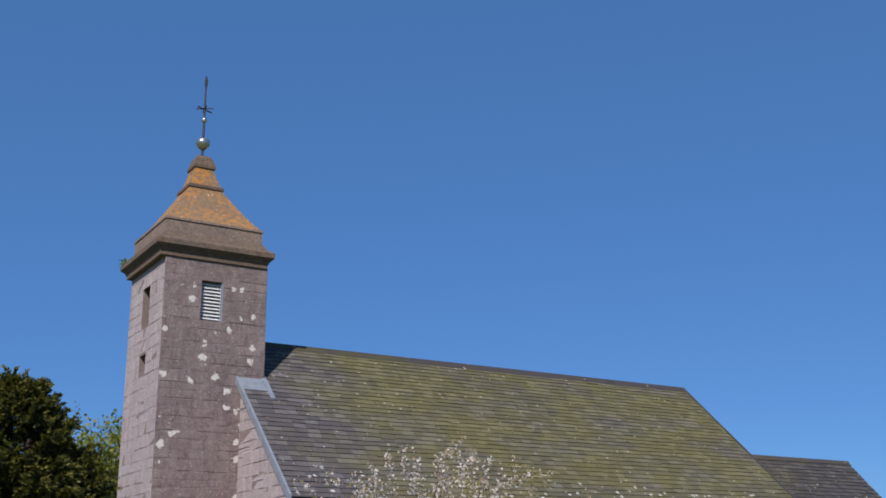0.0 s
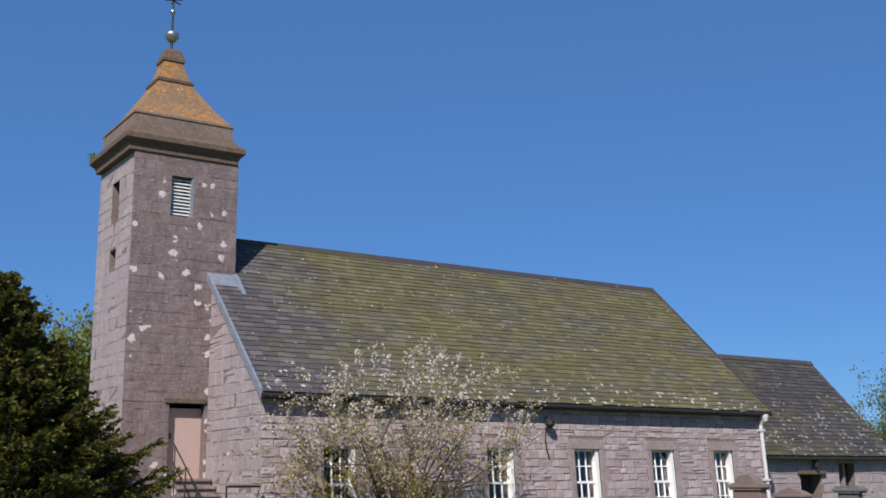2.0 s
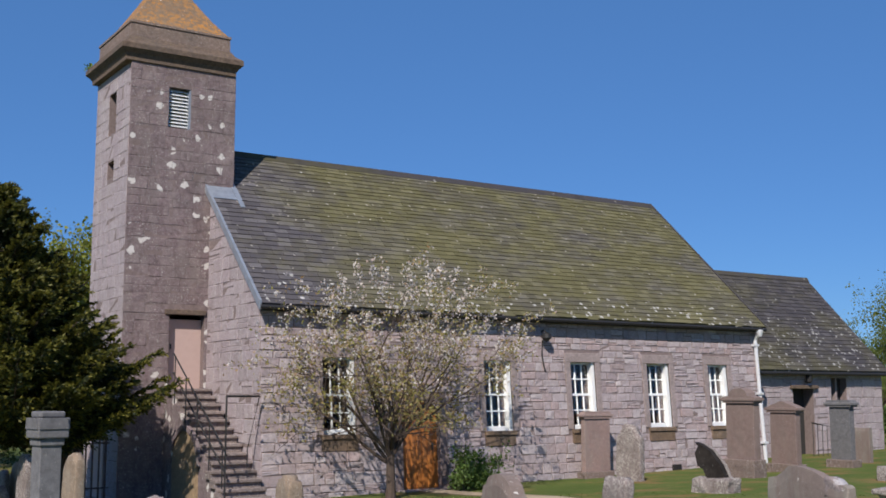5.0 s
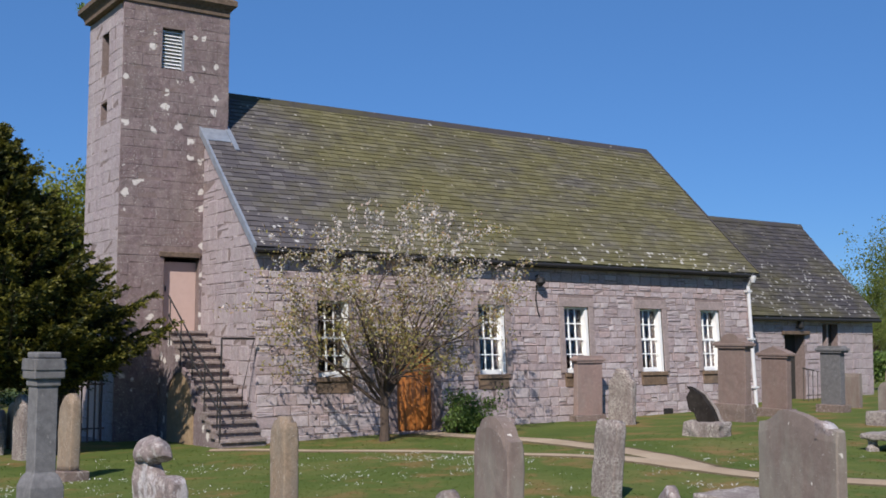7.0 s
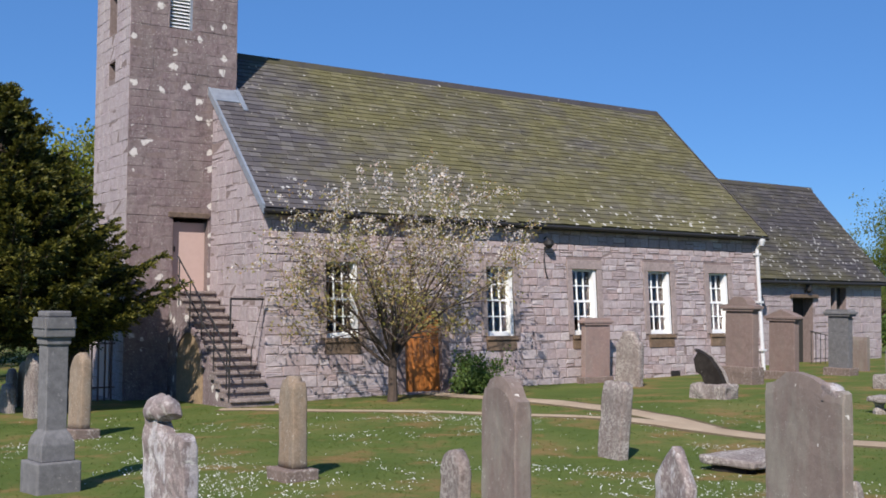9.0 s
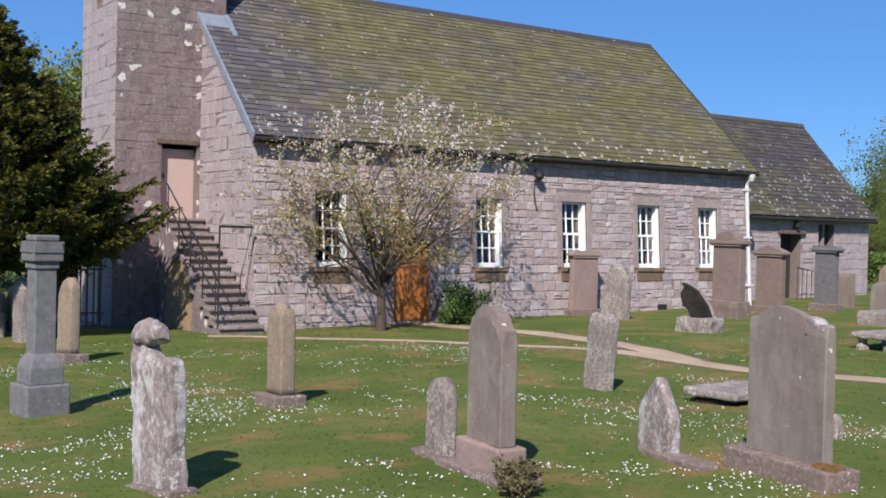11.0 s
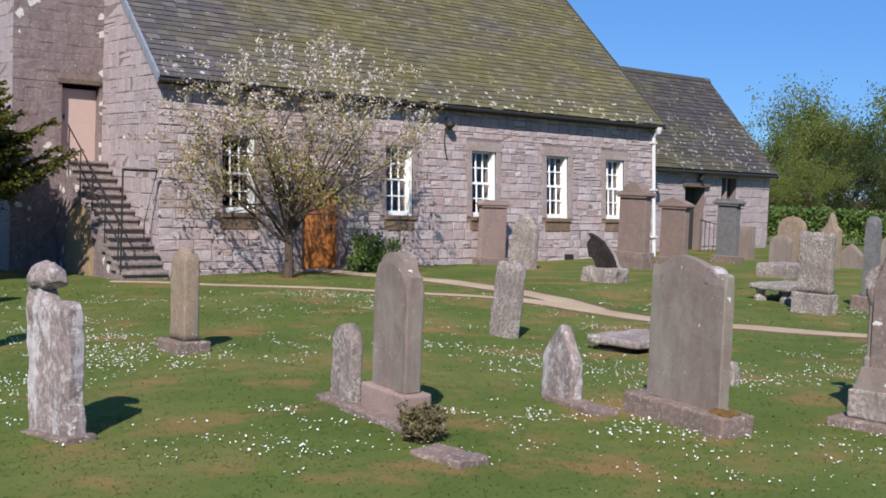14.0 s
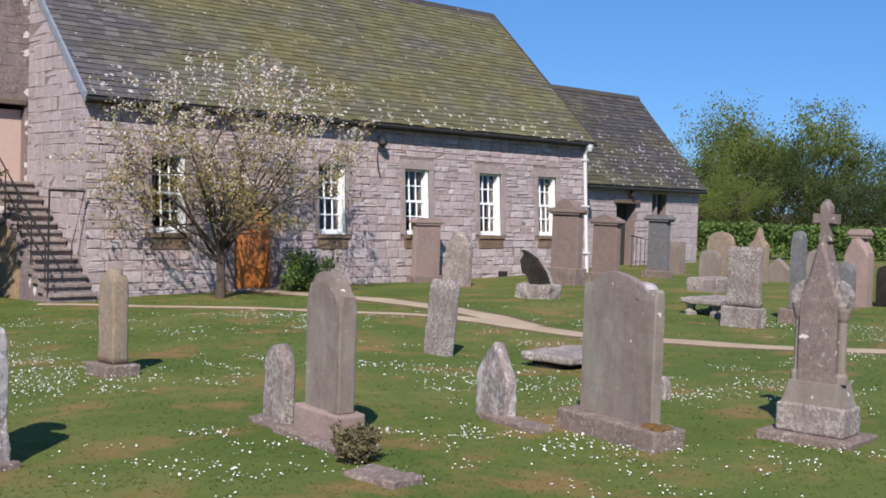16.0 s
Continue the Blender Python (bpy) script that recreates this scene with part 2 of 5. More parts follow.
def roof_material(name, moss, lichen=(0.30, 0.60), spread=0.6, dull=1.0):
    """Slates, grey where they are clean and olive where moss has crept along the courses."""
    n = Nodes(name)
    k = n.each()
    slate = n.ramp(k, (0.0, (0.082, 0.074, 0.080)), (0.6, (0.105, 0.094, 0.099)), (1.0, (0.155, 0.142, 0.145)))
    green = n.ramp(k, (0.0, (0.118, 0.106, 0.048)), (0.6, (0.142, 0.128, 0.057)), (1.0, (0.175, 0.158, 0.08)))
    sep = n.node("ShaderNodeSeparateXYZ")
    n.link(n.co, sep.inputs[0])
    along = n.node("ShaderNodeMapRange")
    for i, v in zip((1, 2, 3, 4), moss):
        along.inputs[i].default_value = v
    n.link(sep.outputs[0], along.inputs[0])
    creep = n.ramp(n.noise(0.9, 6.0, 0.7, (0.55, 1.0, 1.0)), (0.3, 0.0), (0.7, 0.6))
    c = n.mix(n.ramp(n.maths("ADD", along.outputs[0], creep), (0.30, 0.0), (0.8, 1.0)), slate, green)
    rows = n.noise(4.0, 5.0, 0.72, (0.9, 1.7, 1.7))
    c = n.mix(0.42, c, n.ramp(rows, (0.3, 0.66), (0.5, 1.0), (0.7, 1.22)), "MULTIPLY")
    c = n.mix(n.maths("MULTIPLY", n.ramp(n.noise(1.6, 5.0, 0.7, (1.2, 0.6, 0.6)), (0.56, 0.0), (0.70, 1.0)), 0.45), c, (0.05, 0.047, 0.042))
    c = n.mix(0.5, c, n.ramp(n.noise(38.0, 3.0, 0.7), (0.25, 0.45), (0.75, 1.0)), "MULTIPLY")
    low = n.node("ShaderNodeMapRange")
    for i, v in zip((1, 2, 3, 4), (5.2, 4.3, *lichen)):
        low.inputs[i].default_value = v
    n.link(sep.outputs[2], low.inputs[0])
    sp = n.maths("MULTIPLY", n.spots(6.5, 0.36, 0.1, spread), n.maths("GREATER_THAN", low.outputs[0], n.noise(2.3, 3.0)))
    c = n.mix(n.maths("MULTIPLY", sp, 0.85), c, (0.55, 0.53, 0.5))
    fleck = n.maths("MULTIPLY", n.spots(5.0, 0.17, 0.1, 0.72), 0.7)
    c = n.mix(fleck, c, (0.46, 0.42, 0.36))
    rust = n.maths("MULTIPLY", n.ramp(n.noise(9.0, 4.0, 0.7), (0.60, 0.0), (0.68, 1.0)), 0.4)
    c = n.mix(rust, c, (0.13, 0.085, 0.045))
    c = n.mix(1.0, c, (dull, dull, dull), "MULTIPLY")
    n.bump(n.noise(30.0, 4.0), 0.4, 0.01)
    return n.done(c, 0.75, spec=0.3)


M_SLATE = roof_material("mossy_slate", (0.0, 3.5, -0.12, 0.42))
M_SLATE_WING = roof_material("dark_mossy_slate", (0.0, 6.0, 0.42, 0.05), (0.36, 0.55), 0.55, 0.68)


def grass_material(name, blades=False):
    """Lawn: greens and worn brown drifts at the scale of strides; the blades carry the same drifts."""
    n = Nodes(name)
    c = n.ramp(n.noise(0.45, 6.0, 0.62), (0.3, (0.076, 0.110, 0.023)), (0.5, (0.110, 0.142, 0.033)), (0.70, (0.178, 0.170, 0.056)))
    c = n.mix(n.maths("MULTIPLY", n.ramp(n.noise(3.2, 5.0, 0.7), (0.42, 0.0), (0.62, 1.0)), 0.45), c, (0.075, 0.115, 0.028))
    worn = n.maths("MULTIPLY", n.ramp(n.noise(0.95, 6.0, 0.64), (0.515, 0.0), (0.65, 1.0)), 0.75)
    c = n.mix(worn, c, (0.26, 0.155, 0.068))
    if blades:
        c = n.mix(0.5, c, n.ramp(n.each(), (0.0, (0.85, 0.85, 0.8)), (0.6, (1.0, 1.0, 0.95)), (1.0, (1.2, 1.15, 1.05))), "MULTIPLY")
        n.done(c, 0.9, spec=0.1)
        tr = n.node("ShaderNodeBsdfTranslucent")
        n.link(c, tr.inputs[0])
        mx = n.node("ShaderNodeMixShader", Fac=0.5)
        n.link(n.bsdf.outputs[0], mx.inputs[1])
        n.link(tr.outputs[0], mx.inputs[2])
        n.link(mx.outputs[0], n.t.nodes["Material Output"].inputs[0])
        return n.mat
    c = n.mix(0.5, c, n.ramp(n.noise(45.0, 4.0, 0.7), (0.25, 0.55), (0.8, 1.0)), "MULTIPLY")
    n.bump(n.noise(60.0, 4.0), 0.4, 0.015)
    return n.done(c, 0.9, spec=0.12)


def path_material():
    n = Nodes("sandy_path")
    c = n.ramp(n.noise(1.2, 5.0), (0.3, (0.40, 0.30, 0.21)), (0.7, (0.50, 0.40, 0.29)))
    c = n.mix(0.5, c, n.ramp(n.noise(90.0, 3.0), (0.3, 0.4), (0.7, 1.0)), "MULTIPLY")
    n.bump(n.noise(80.0, 3.0), 0.5, 0.01)
    return n.done(c, 0.95, spec=0.1)


def wood_material():
    n = Nodes("varnished_orange_wood")
    g = n.noise(9.0, 5.0, 0.6, (6.0, 6.0, 0.5))
    c = n.ramp(g, (0.3, (0.34, 0.115, 0.026)), (0.7, (0.52, 0.20, 0.05)))
    n.bump(g, 0.15, 0.004)
    return n.done(c, 0.4)


def glass_material():
    n = Nodes("window_glass")
    n.bsdf.inputs["Transmission Weight"].default_value = 1.0
    n.bsdf.inputs["IOR"].default_value = 1.45
    n.bump(n.noise(3.0, 1.0), 0.05, 0.01)
    return n.done((0.9, 0.93, 0.92), 0.02)


M_GRASS, M_PATH, M_ORANGE, M_GLASS = grass_material("mown_grass"), path_material(), wood_material(), glass_material()
M_SOIL = rock("brown_earth", [(0.17, 0.115, 0.062), (0.14, 0.105, 0.055)], stain=0.3, stain_colour=(0.08, 0.09, 0.03), bump=0.8)
M_BLADE = grass_material("grass_blades", True)
M_DAISY = leaf("daisy_petals", [(0.78, 0.78, 0.76), (0.85, 0.85, 0.83)], 0.2)
M_BARK = rock("cherry_bark", [(0.085, 0.06, 0.048), (0.11, 0.08, 0.062)], lichen=0.1, lichen_colour=(0.2, 0.2, 0.14))
M_CHERRY = leaf("young_cherry_leaves", [(0.22, 0.21, 0.055), (0.30, 0.27, 0.08), (0.32, 0.20, 0.10), (0.38, 0.35, 0.12)])
M_BLOSSOM = leaf("cherry_blossom", [(0.64, 0.56, 0.50), (0.76, 0.71, 0.67), (0.52, 0.38, 0.33)], 0.3)
# yew: shade inside and sunlit tips are put into these two needle colours
M_YEW = leaf("yew_needles", [(0.014, 0.021, 0.006), (0.024, 0.033, 0.009), (0.042, 0.050, 0.012)], 0.15)
M_YEW_TIP = leaf("lit_young_yew_shoots", [(0.075, 0.08, 0.014), (0.125, 0.12, 0.02), (0.19, 0.17, 0.03)], 0.35)
M_BROAD = leaf("spring_leaves", [(0.11, 0.15, 0.03), (0.16, 0.205, 0.04), (0.20, 0.24, 0.05), (0.25, 0.26, 0.08)], 0.5)
M_BUSH = leaf("bush_leaves", [(0.06, 0.11, 0.025), (0.12, 0.19, 0.04), (0.17, 0.25, 0.07)])


# ---- the ground ----
def gz(x, y):
    d = math.hypot(x, y)
    k = min(1.0, 45.0 / max(d, 1.0))
    near = max(0.0, 1 - d / 60)
    ease = lambda v: (lambda u: u * u * (3 - 2 * u))(min(1.0, max(0.0, v)))
    way = math.degrees(math.atan2(x, y))
    dip = ease((way - 27) / 19) * ease((140 - way) / 40) * ease(d / 4) * ease((15.5 - y) / 4.5) * ease((34 - d) / 12)
    return -0.13 * dip + (0.0194 * x - 0.0262 * y) * k + near * 0.03 * noise.noise((x * 0.35, y * 0.35, 0.0)) + near * 0.02 * noise.noise((x * 1.1, y * 1.1, 4.0))


def ground():
    fine = list(np.arange(-4, 40.01, 0.32))
    far = [46, 54, 66, 85, 120, 200, 400, 900, 2400]
    xs = [-v for v in far[::-1]] + [-30, -18, -10] + fine + far
    verts = [(x, y, gz(x, y)) for y in xs for x in xs]
    n = len(xs)
    faces = [(j * n + i, j * n + i + 1, (j + 1) * n + i + 1, (j + 1) * n + i) for j in range(n - 1) for i in range(n - 1)]
    tagged(raw("ground", verts, faces, M_GRASS, smooth=True), "mown churchyard lawn, green with worn brown patches", "ground", kind="structure")


def curve(points, step=0.25):
    """A smooth line through points."""
    out = []
    pts = [Vector((*p, 0)) for p in points]
    for i in range(len(pts) - 1):
        p0, p1, p2, p3 = pts[max(i - 1, 0)], pts[i], pts[i + 1], pts[min(i + 2, len(pts) - 1)]
        m = max(2, int((p2 - p1).length / step))
        for j in range(m):
            t = j / m
            out.append(0.5 * (2 * p1 + (p2 - p0) * t + (2 * p0 - 5 * p1 + 4 * p2 - p3) * t * t + (3 * p1 - p0 - 3 * p2 + p3) * t ** 3))
    return out + [pts[-1]]


PATHS = [([(8.7, 21.25), (9.2, 20.75), (9.8, 19.95), (11.1, 18.2), (12.4, 15.7), (13.2, 13.6)], 0.21),
         ([(12.9, 14.4), (13.25, 13.4), (13.5, 11.2), (14.0, 9.0), (15.2, 7.0), (18, 4.5), (24, 1)], 0.37),
         ([(13.4, 12.6), (13.9, 14.6), (14.25, 16.4), (14.35, 18.2), (14.1, 20.2), (14.0, 21.9)], 0.42)]
PATH_LINES = [(curve(p), w) for p, w in PATHS]


def on_path(x, y, more=0.0):
    return any(min((x - q.x) ** 2 + (y - q.y) ** 2 for q in line[::2]) < (w + more) ** 2 for line, w in PATH_LINES)


def paths():
    for line, half in PATH_LINES:
        verts, faces = [], []
        for i, p in enumerate(line):
            way = (line[min(i + 1, len(line) - 1)] - line[max(i - 1, 0)]).normalized()
            side = Vector((-way.y, way.x, 0))
            for s in (-1.0, -0.5, 0, 0.5, 1.0):
                q = p + side * s * (half + 0.06 * noise.noise((p.x * 2, p.y * 2, s)))
                verts.append((q.x, q.y, gz(q.x, q.y) + (0.022 if abs(s) < 1 else -0.01)))
            if i:
                b = i * 5
                faces += [(b - 5 + k, b - 4 + k, b + 1 + k, b + k) for k in range(4)]
        soil, strip = [], []
        for i, p in enumerate(line):
            way = (line[min(i + 1, len(line) - 1)] - line[max(i - 1, 0)]).normalized()
            side = Vector((-way.y, way.x, 0))
            for s in (-1.0, -0.6, 0.6, 1.0):
                q = p + side * s * (half + 0.14 + 0.09 * noise.noise((p.x * 1.4, p.y * 1.4, 3 + s)))
                soil.append((q.x, q.y, gz(q.x, q.y) + (0.010 if abs(s) < 1 else -0.012)))
            if i:
                b = i * 4
                strip += [(b - 4 + k, b - 3 + k, b + 1 + k, b + k) for k in range(3)]
        tagged(raw("path_edge", soil, strip, M_SOIL, smooth=True), "worn brown earth along the cut turf edge", "ground", kind="structure")
        tagged(raw("path", verts, faces, M_PATH, smooth=True), "narrow sandy gravel path through the grass", "path", kind="structure")


ground()
paths()


# ---- courses of stone and slate ----
class Field:
    """Blocks laid on a plane: at(u, v, n) gives the place."""
    def __init__(self, at):
        self.at, self.blocks = at, []

    def lay(self, u0, u1, v0, v1, heights, lengths, rng, holes=(), limit=None, gap=0.014, proud=0.02, sneck=0.0, rag=0.007):
        self.rag = rag
        v = v0
        while v < v1 - 0.05:
            h = min(rng.uniform(*heights), v1 - v)
            if v1 - (v + h) < 0.09:
                h = v1 - v
            a, b = (u0, u1) if limit is None else limit(v + h / 2)
            u = a
            while u < b - 0.04:
                w = rng.uniform(*lengths)
                if b - (u + w) < lengths[0] * 0.7:
                    w = b - u
                spans = [(u, u + w)]
                for hu0, hu1, hv0, hv1 in holes:
                    if v + h * 0.6 > hv0 and v + h * 0.4 < hv1:
                        spans = [q for s, e2 in spans for q in ((s, min(e2, hu0)), (max(s, hu1), e2)) if q[1] - q[0] > 0.05]
                for s, e2 in spans:
                    if rng.random() < sneck and h > 0.14:
                        cut = v + h * rng.uniform(0.35, 0.65)
                        self.block(s + gap / 2, e2 - gap / 2, v + gap / 2, cut - gap / 2, proud * rng.uniform(0.5, 1.5), rng)
                        self.block(s + gap / 2, e2 - gap / 2, cut + gap / 2, v + h - gap / 2, proud * rng.uniform(0.5, 1.5), rng)
                        continue
                    self.block(s + gap / 2, e2 - gap / 2, v + gap / 2, v + h - gap / 2, proud * rng.uniform(0.5, 1.5), rng)
                u += w
            v += h

    def block(self, u0, u1, v0, v1, n, rng):
        j = lambda: rng.uniform(-self.rag, self.rag)
        c = min(0.018, (u1 - u0) / 4, (v1 - v0) / 4)
        out = [(u0 + j(), v0 + j(), -0.01), (u1 + j(), v0 + j(), -0.01), (u1 + j(), v1 + j(), -0.01), (u0 + j(), v1 + j(), -0.01)]
        mid = [(u, v, n * 0.6) for u, v, _ in out]
        front = [(u0 + c, v0 + c, n + j()), (u1 - c, v0 + c, n + j()), (u1 - c, v1 - c, n + j()), (u0 + c, v1 - c, n + j())]
        self.blocks.append([self.at(*p) for p in out + mid + front])

    FACES = [(8, 9, 10, 11)] + [(i + o, (i + 1) % 4 + o, (i + 1) % 4 + 4 + o, i + 4 + o) for o in (0, 4) for i in range(4)]

    def make(self, name, material, parent, keep=300, near=None, flip=False):
        if near:
            self.blocks.sort(key=lambda b: (Vector(b[0]) - Vector(near)).length)
        fs = [f[::-1] for f in self.FACES] if flip else self.FACES
        for b in self.blocks[:keep]:
            raw(name, b, fs, material, parent)
        rest = self.blocks[keep:]
        if rest:
            ob = raw(name + "work", [p for b in rest for p in b], [tuple(i + 12 * k for i in f) for k in range(len(rest)) for f in fs], material, parent)
            tagged(ob, kind="stuff")


# ---- the church: nave ----
XL, XR, YS, ZB, BATTER = 10.03, 25.85, 22.0, -0.42, 0.073
EAVE_Y, EAVE_Z, RIDGE_Y, RIDGE_Z = 22.05, 3.86, 26.65, 8.12
PITCH = (RIDGE_Z - EAVE_Z) / (RIDGE_Y - EAVE_Y)
ROOF_L, ROOF_R = 9.92, 25.99
NAVE = (XL, YS, ZB)
HOLES = [(11.52, 12.34, 1.0, 2.71), (15.94, 16.76, 1.0, 2.71), (18.68, 19.52, 1.0, 2.71), (21.36, 22.2, 1.0, 2.71), (23.72, 24.5, 1.0, 2.71)]
DOOR = (13.55, 14.58, -1.0, 1.76)


def ys(z):
    return YS + BATTER * (z - ZB)


def leaned(bm):
    for v in bm.verts:
        v.co.y += BATTER * (v.co.z - ZB)
    return bm


nave = thing("church", NAVE, label="pink-grey sandstone country church with a mossy slate roof", category="church")


def nave_walls():
    bm = pierced([XL, XR], [-1.0, 3.8], HOLES + [DOOR], lambda u, v, n: (u, YS + n, v), 0.6)
    south = part("wall", leaned(bm), M_MORTAR, nave, "coursed pink and grey sandstone wall", NAVE)
    back = 2 * RIDGE_Y - YS
    gable = [(ys(-1.0) + 0.601, -1.0), (back, -1.0), (back, 3.6), (RIDGE_Y, RIDGE_Z - 0.3), (ys(3.8) + 0.601, 3.86 + 0.35), (ys(3.8) + 0.601, 3.8)]
    west = part("wall", prism(bmesh.new(), gable, XL, XL + 0.6), M_MORTAR, nave, "gable wall of pale sandstone blocks", NAVE)
    gable_up = [(ys(3.8), 3.8), (ys(3.8) + 0.6, 3.8), (ys(3.8) + 0.6, 4.2)]
    part("wall", prism(bmesh.new(), gable_up, XL, XL + 0.6), M_MORTAR, nave, "", NAVE)
    part("wall", prism(bmesh.new(), gable, XR - 0.6, XR), M_MORTAR, nave, "", NAVE)
    part("wall", boxed(XL + 0.6, XR - 0.6, back - 0.6, back, -1.0, 3.6), M_MORTAR, nave, "", NAVE)
    part("floor", boxed(XL + 0.6, XR - 0.6, YS + 0.9, back - 0.6, -0.5, -0.4), M_DARK, nave, "", NAVE)
    return south, west


south, west = nave_walls()


def roof_slab(name, x0, x1, y0, z0, y1, z1, thick, material, parent, at, label=""):
    back = 2 * y1 - y0
    o = [(y0, z0), (y1, z1), (back, z0), (back, z0 - thick), (y1, z1 - thick), (y0, z0 - thick)]
    return part(name, prism(bmesh.new(), o, x0, x1), material, parent, label, at)


nave_roof = roof_slab("roof", ROOF_L, ROOF_R, EAVE_Y, EAVE_Z, RIDGE_Y, RIDGE_Z, 0.14, M_SLATE, nave, NAVE, "steep slate roof, olive with moss, grey near the tower")
part("ridge", prism(bmesh.new(), [(RIDGE_Y - 0.16, RIDGE_Z - 0.12), (RIDGE_Y - 0.05, RIDGE_Z + 0.05), (RIDGE_Y + 0.05, RIDGE_Z + 0.05), (RIDGE_Y + 0.16, RIDGE_Z - 0.12)], 10.54, ROOF_R), M_SLATE_WING, nave, "dark ridge capping", NAVE)
# pale skew along the verge beside the tower, and the lead where roof and tower meet
part("verge", prism(bmesh.new(), [(EAVE_Y - 0.03, EAVE_Z - 0.16), (EAVE_Y - 0.03, EAVE_Z + 0.04), (25.32, EAVE_Z + 0.04 + (25.32 - EAVE_Y + 0.03) * PITCH), (25.32, EAVE_Z - 0.16 + (25.32 - EAVE_Y + 0.03) * PITCH)], ROOF_L - 0.03, ROOF_L + 0.03), M_LEAD, nave, "pale lead-covered verge", NAVE)
part("verge", prism(bmesh.new(), [(EAVE_Y - 0.03, EAVE_Z - 0.16), (EAVE_Y - 0.03, EAVE_Z + 0.03), (RIDGE_Y, RIDGE_Z + 0.05), (RIDGE_Y, RIDGE_Z - 0.14)], ROOF_R, ROOF_R + 0.06), M_SLATE_WING, nave, "dark slate verge", NAVE)
fl = lambda y, n: (y, EAVE_Z + (y - EAVE_Y) * PITCH + n)
part("flashing", prism(bmesh.new(), [fl(24.95, 0.03), fl(24.95, 0.05), fl(25.32, 0.05), fl(25.32, 0.03)], ROOF_L, 10.7), M_LEAD, nave, "blue-grey lead flashing", NAVE)
part("flashing", prism(bmesh.new(), [fl(24.7, 0.05), fl(24.7, 0.07), fl(26.6, 0.07), fl(26.6, 0.05)], 10.56, 10.68), M_LEAD, nave, "", NAVE)
part("gutter", tube(bmesh.new(), [(ROOF_L, EAVE_Y - 0.04, EAVE_Z - 0.10), (ROOF_R, EAVE_Y - 0.04, EAVE_Z - 0.10)], 0.048, 8), M_IRON, nave, "black cast-iron gutter", NAVE)
part("fascia", boxed(XL, XR, EAVE_Y + 0.06, EAVE_Y + 0.2, EAVE_Z - 0.17, EAVE_Z - 0.02), M_IRON, nave, "", NAVE)
pipe = part("downpipe", tube(bmesh.new(), [(25.72, EAVE_Y - 0.04, 3.7), (25.72, ys(3.4) - 0.09, 3.45), (25.72, ys(0) - 0.09, -0.2)], 0.055, 10), M_PIPE, nave, "pale grey painted downpipe", NAVE)
for z in (3.3, 1.9, 0.5):
    part("bracket", boxed(25.63, 25.81, ys(z) - 0.16, ys(z) + 0.0, z - 0.03, z + 0.03), M_PIPE, pipe, "", NAVE)
part("hopper", lathe(bmesh.new(), [(0.06, 0), (0.1, 0.12), (0.11, 0.2)], 10, (25.72, EAVE_Y - 0.04, 3.55)), M_PIPE, pipe, "", NAVE)


def sash_window(x0, x1, z0, z1):
    y = YS + 0.13
    bm = bmesh.new()
    box(bm, x0, x0 + 0.07, y, y + 0.09, z0, z1)
    box(bm, x1 - 0.09, x1, y - 0.10, y + 0.09, z0, z1)
    box(bm, x0 + 0.07, x1 - 0.09, y, y + 0.09, z0, z0 + 0.11)
    box(bm, x0 + 0.07, x1 - 0.09, y, y + 0.09, z1 - 0.06, z1)
    mid = (z0 + z1) / 2 + 0.02
    box(bm, x0 + 0.07, x1 - 0.09, y + 0.005, y + 0.085, mid - 0.03, mid + 0.03)
    w = part("window", leaned(bm), M_WHITE, nave, "white sash window of six panes over six", NAVE)
    xs = np.linspace(x0 + 0.07, x1 - 0.09, 4)
    for lo, hi, dy in ((z0 + 0.11, mid - 0.03, 0.0), (mid + 0.03, z1 - 0.06, 0.03)):
        zm = (lo + hi) / 2
        for x in xs[1:-1]:
            part("glazing_bar", leaned(boxed(x - 0.014, x + 0.014, y + 0.01 + dy, y + 0.045 + dy, lo, hi)), M_WHITE, w, "", NAVE)
        part("glazing_bar", leaned(boxed(x0 + 0.07, x1 - 0.09, y + 0.012 + dy, y + 0.043 + dy, zm - 0.014, zm + 0.014)), M_WHITE, w, "", NAVE)
        for i in range(3):
            for q0, q1 in ((lo, zm - 0.014), (zm + 0.014, hi)):
                p = part("pane", leaned(boxed(xs[i] + 0.004, xs[i + 1] - 0.004, y + 0.025 + dy, y + 0.031 + dy, q0, q1)), M_GLASS, w, "", NAVE)
                p.visible_shadow = False
    part("sill", leaned(boxed(x0 - 0.06, x1 + 0.06, YS - 0.07, YS + 0.22, z0 - 0.10, z0, bevel=0.012)), M_SILL, w, "brown sandstone sill", NAVE)
    part("apron", leaned(boxed(x0 - 0.05, x1 + 0.04, YS - 0.032, YS + 0.2, z0 - 0.36, z0 - 0.105, bevel=0.012)), M_SILL, w, "brown stained block under the sill", NAVE)
    part("lintel", leaned(boxed(x0 - 0.18, x1 + 0.18, YS - 0.035, YS + 0.13, z1, z1 + 0.24, bevel=0.01)), M_DRESSED, w, "dressed stone lintel", NAVE)
    for a0, a1 in ((x0 - 0.17, x0), (x1, x1 + 0.17)):
        part("jamb", leaned(boxed(a0, a1, YS - 0.03, YS + 0.3, z0, z1, bevel=0.01)), M_DRESSED, w, "", NAVE)


for h in HOLES:
    sash_window(*h)


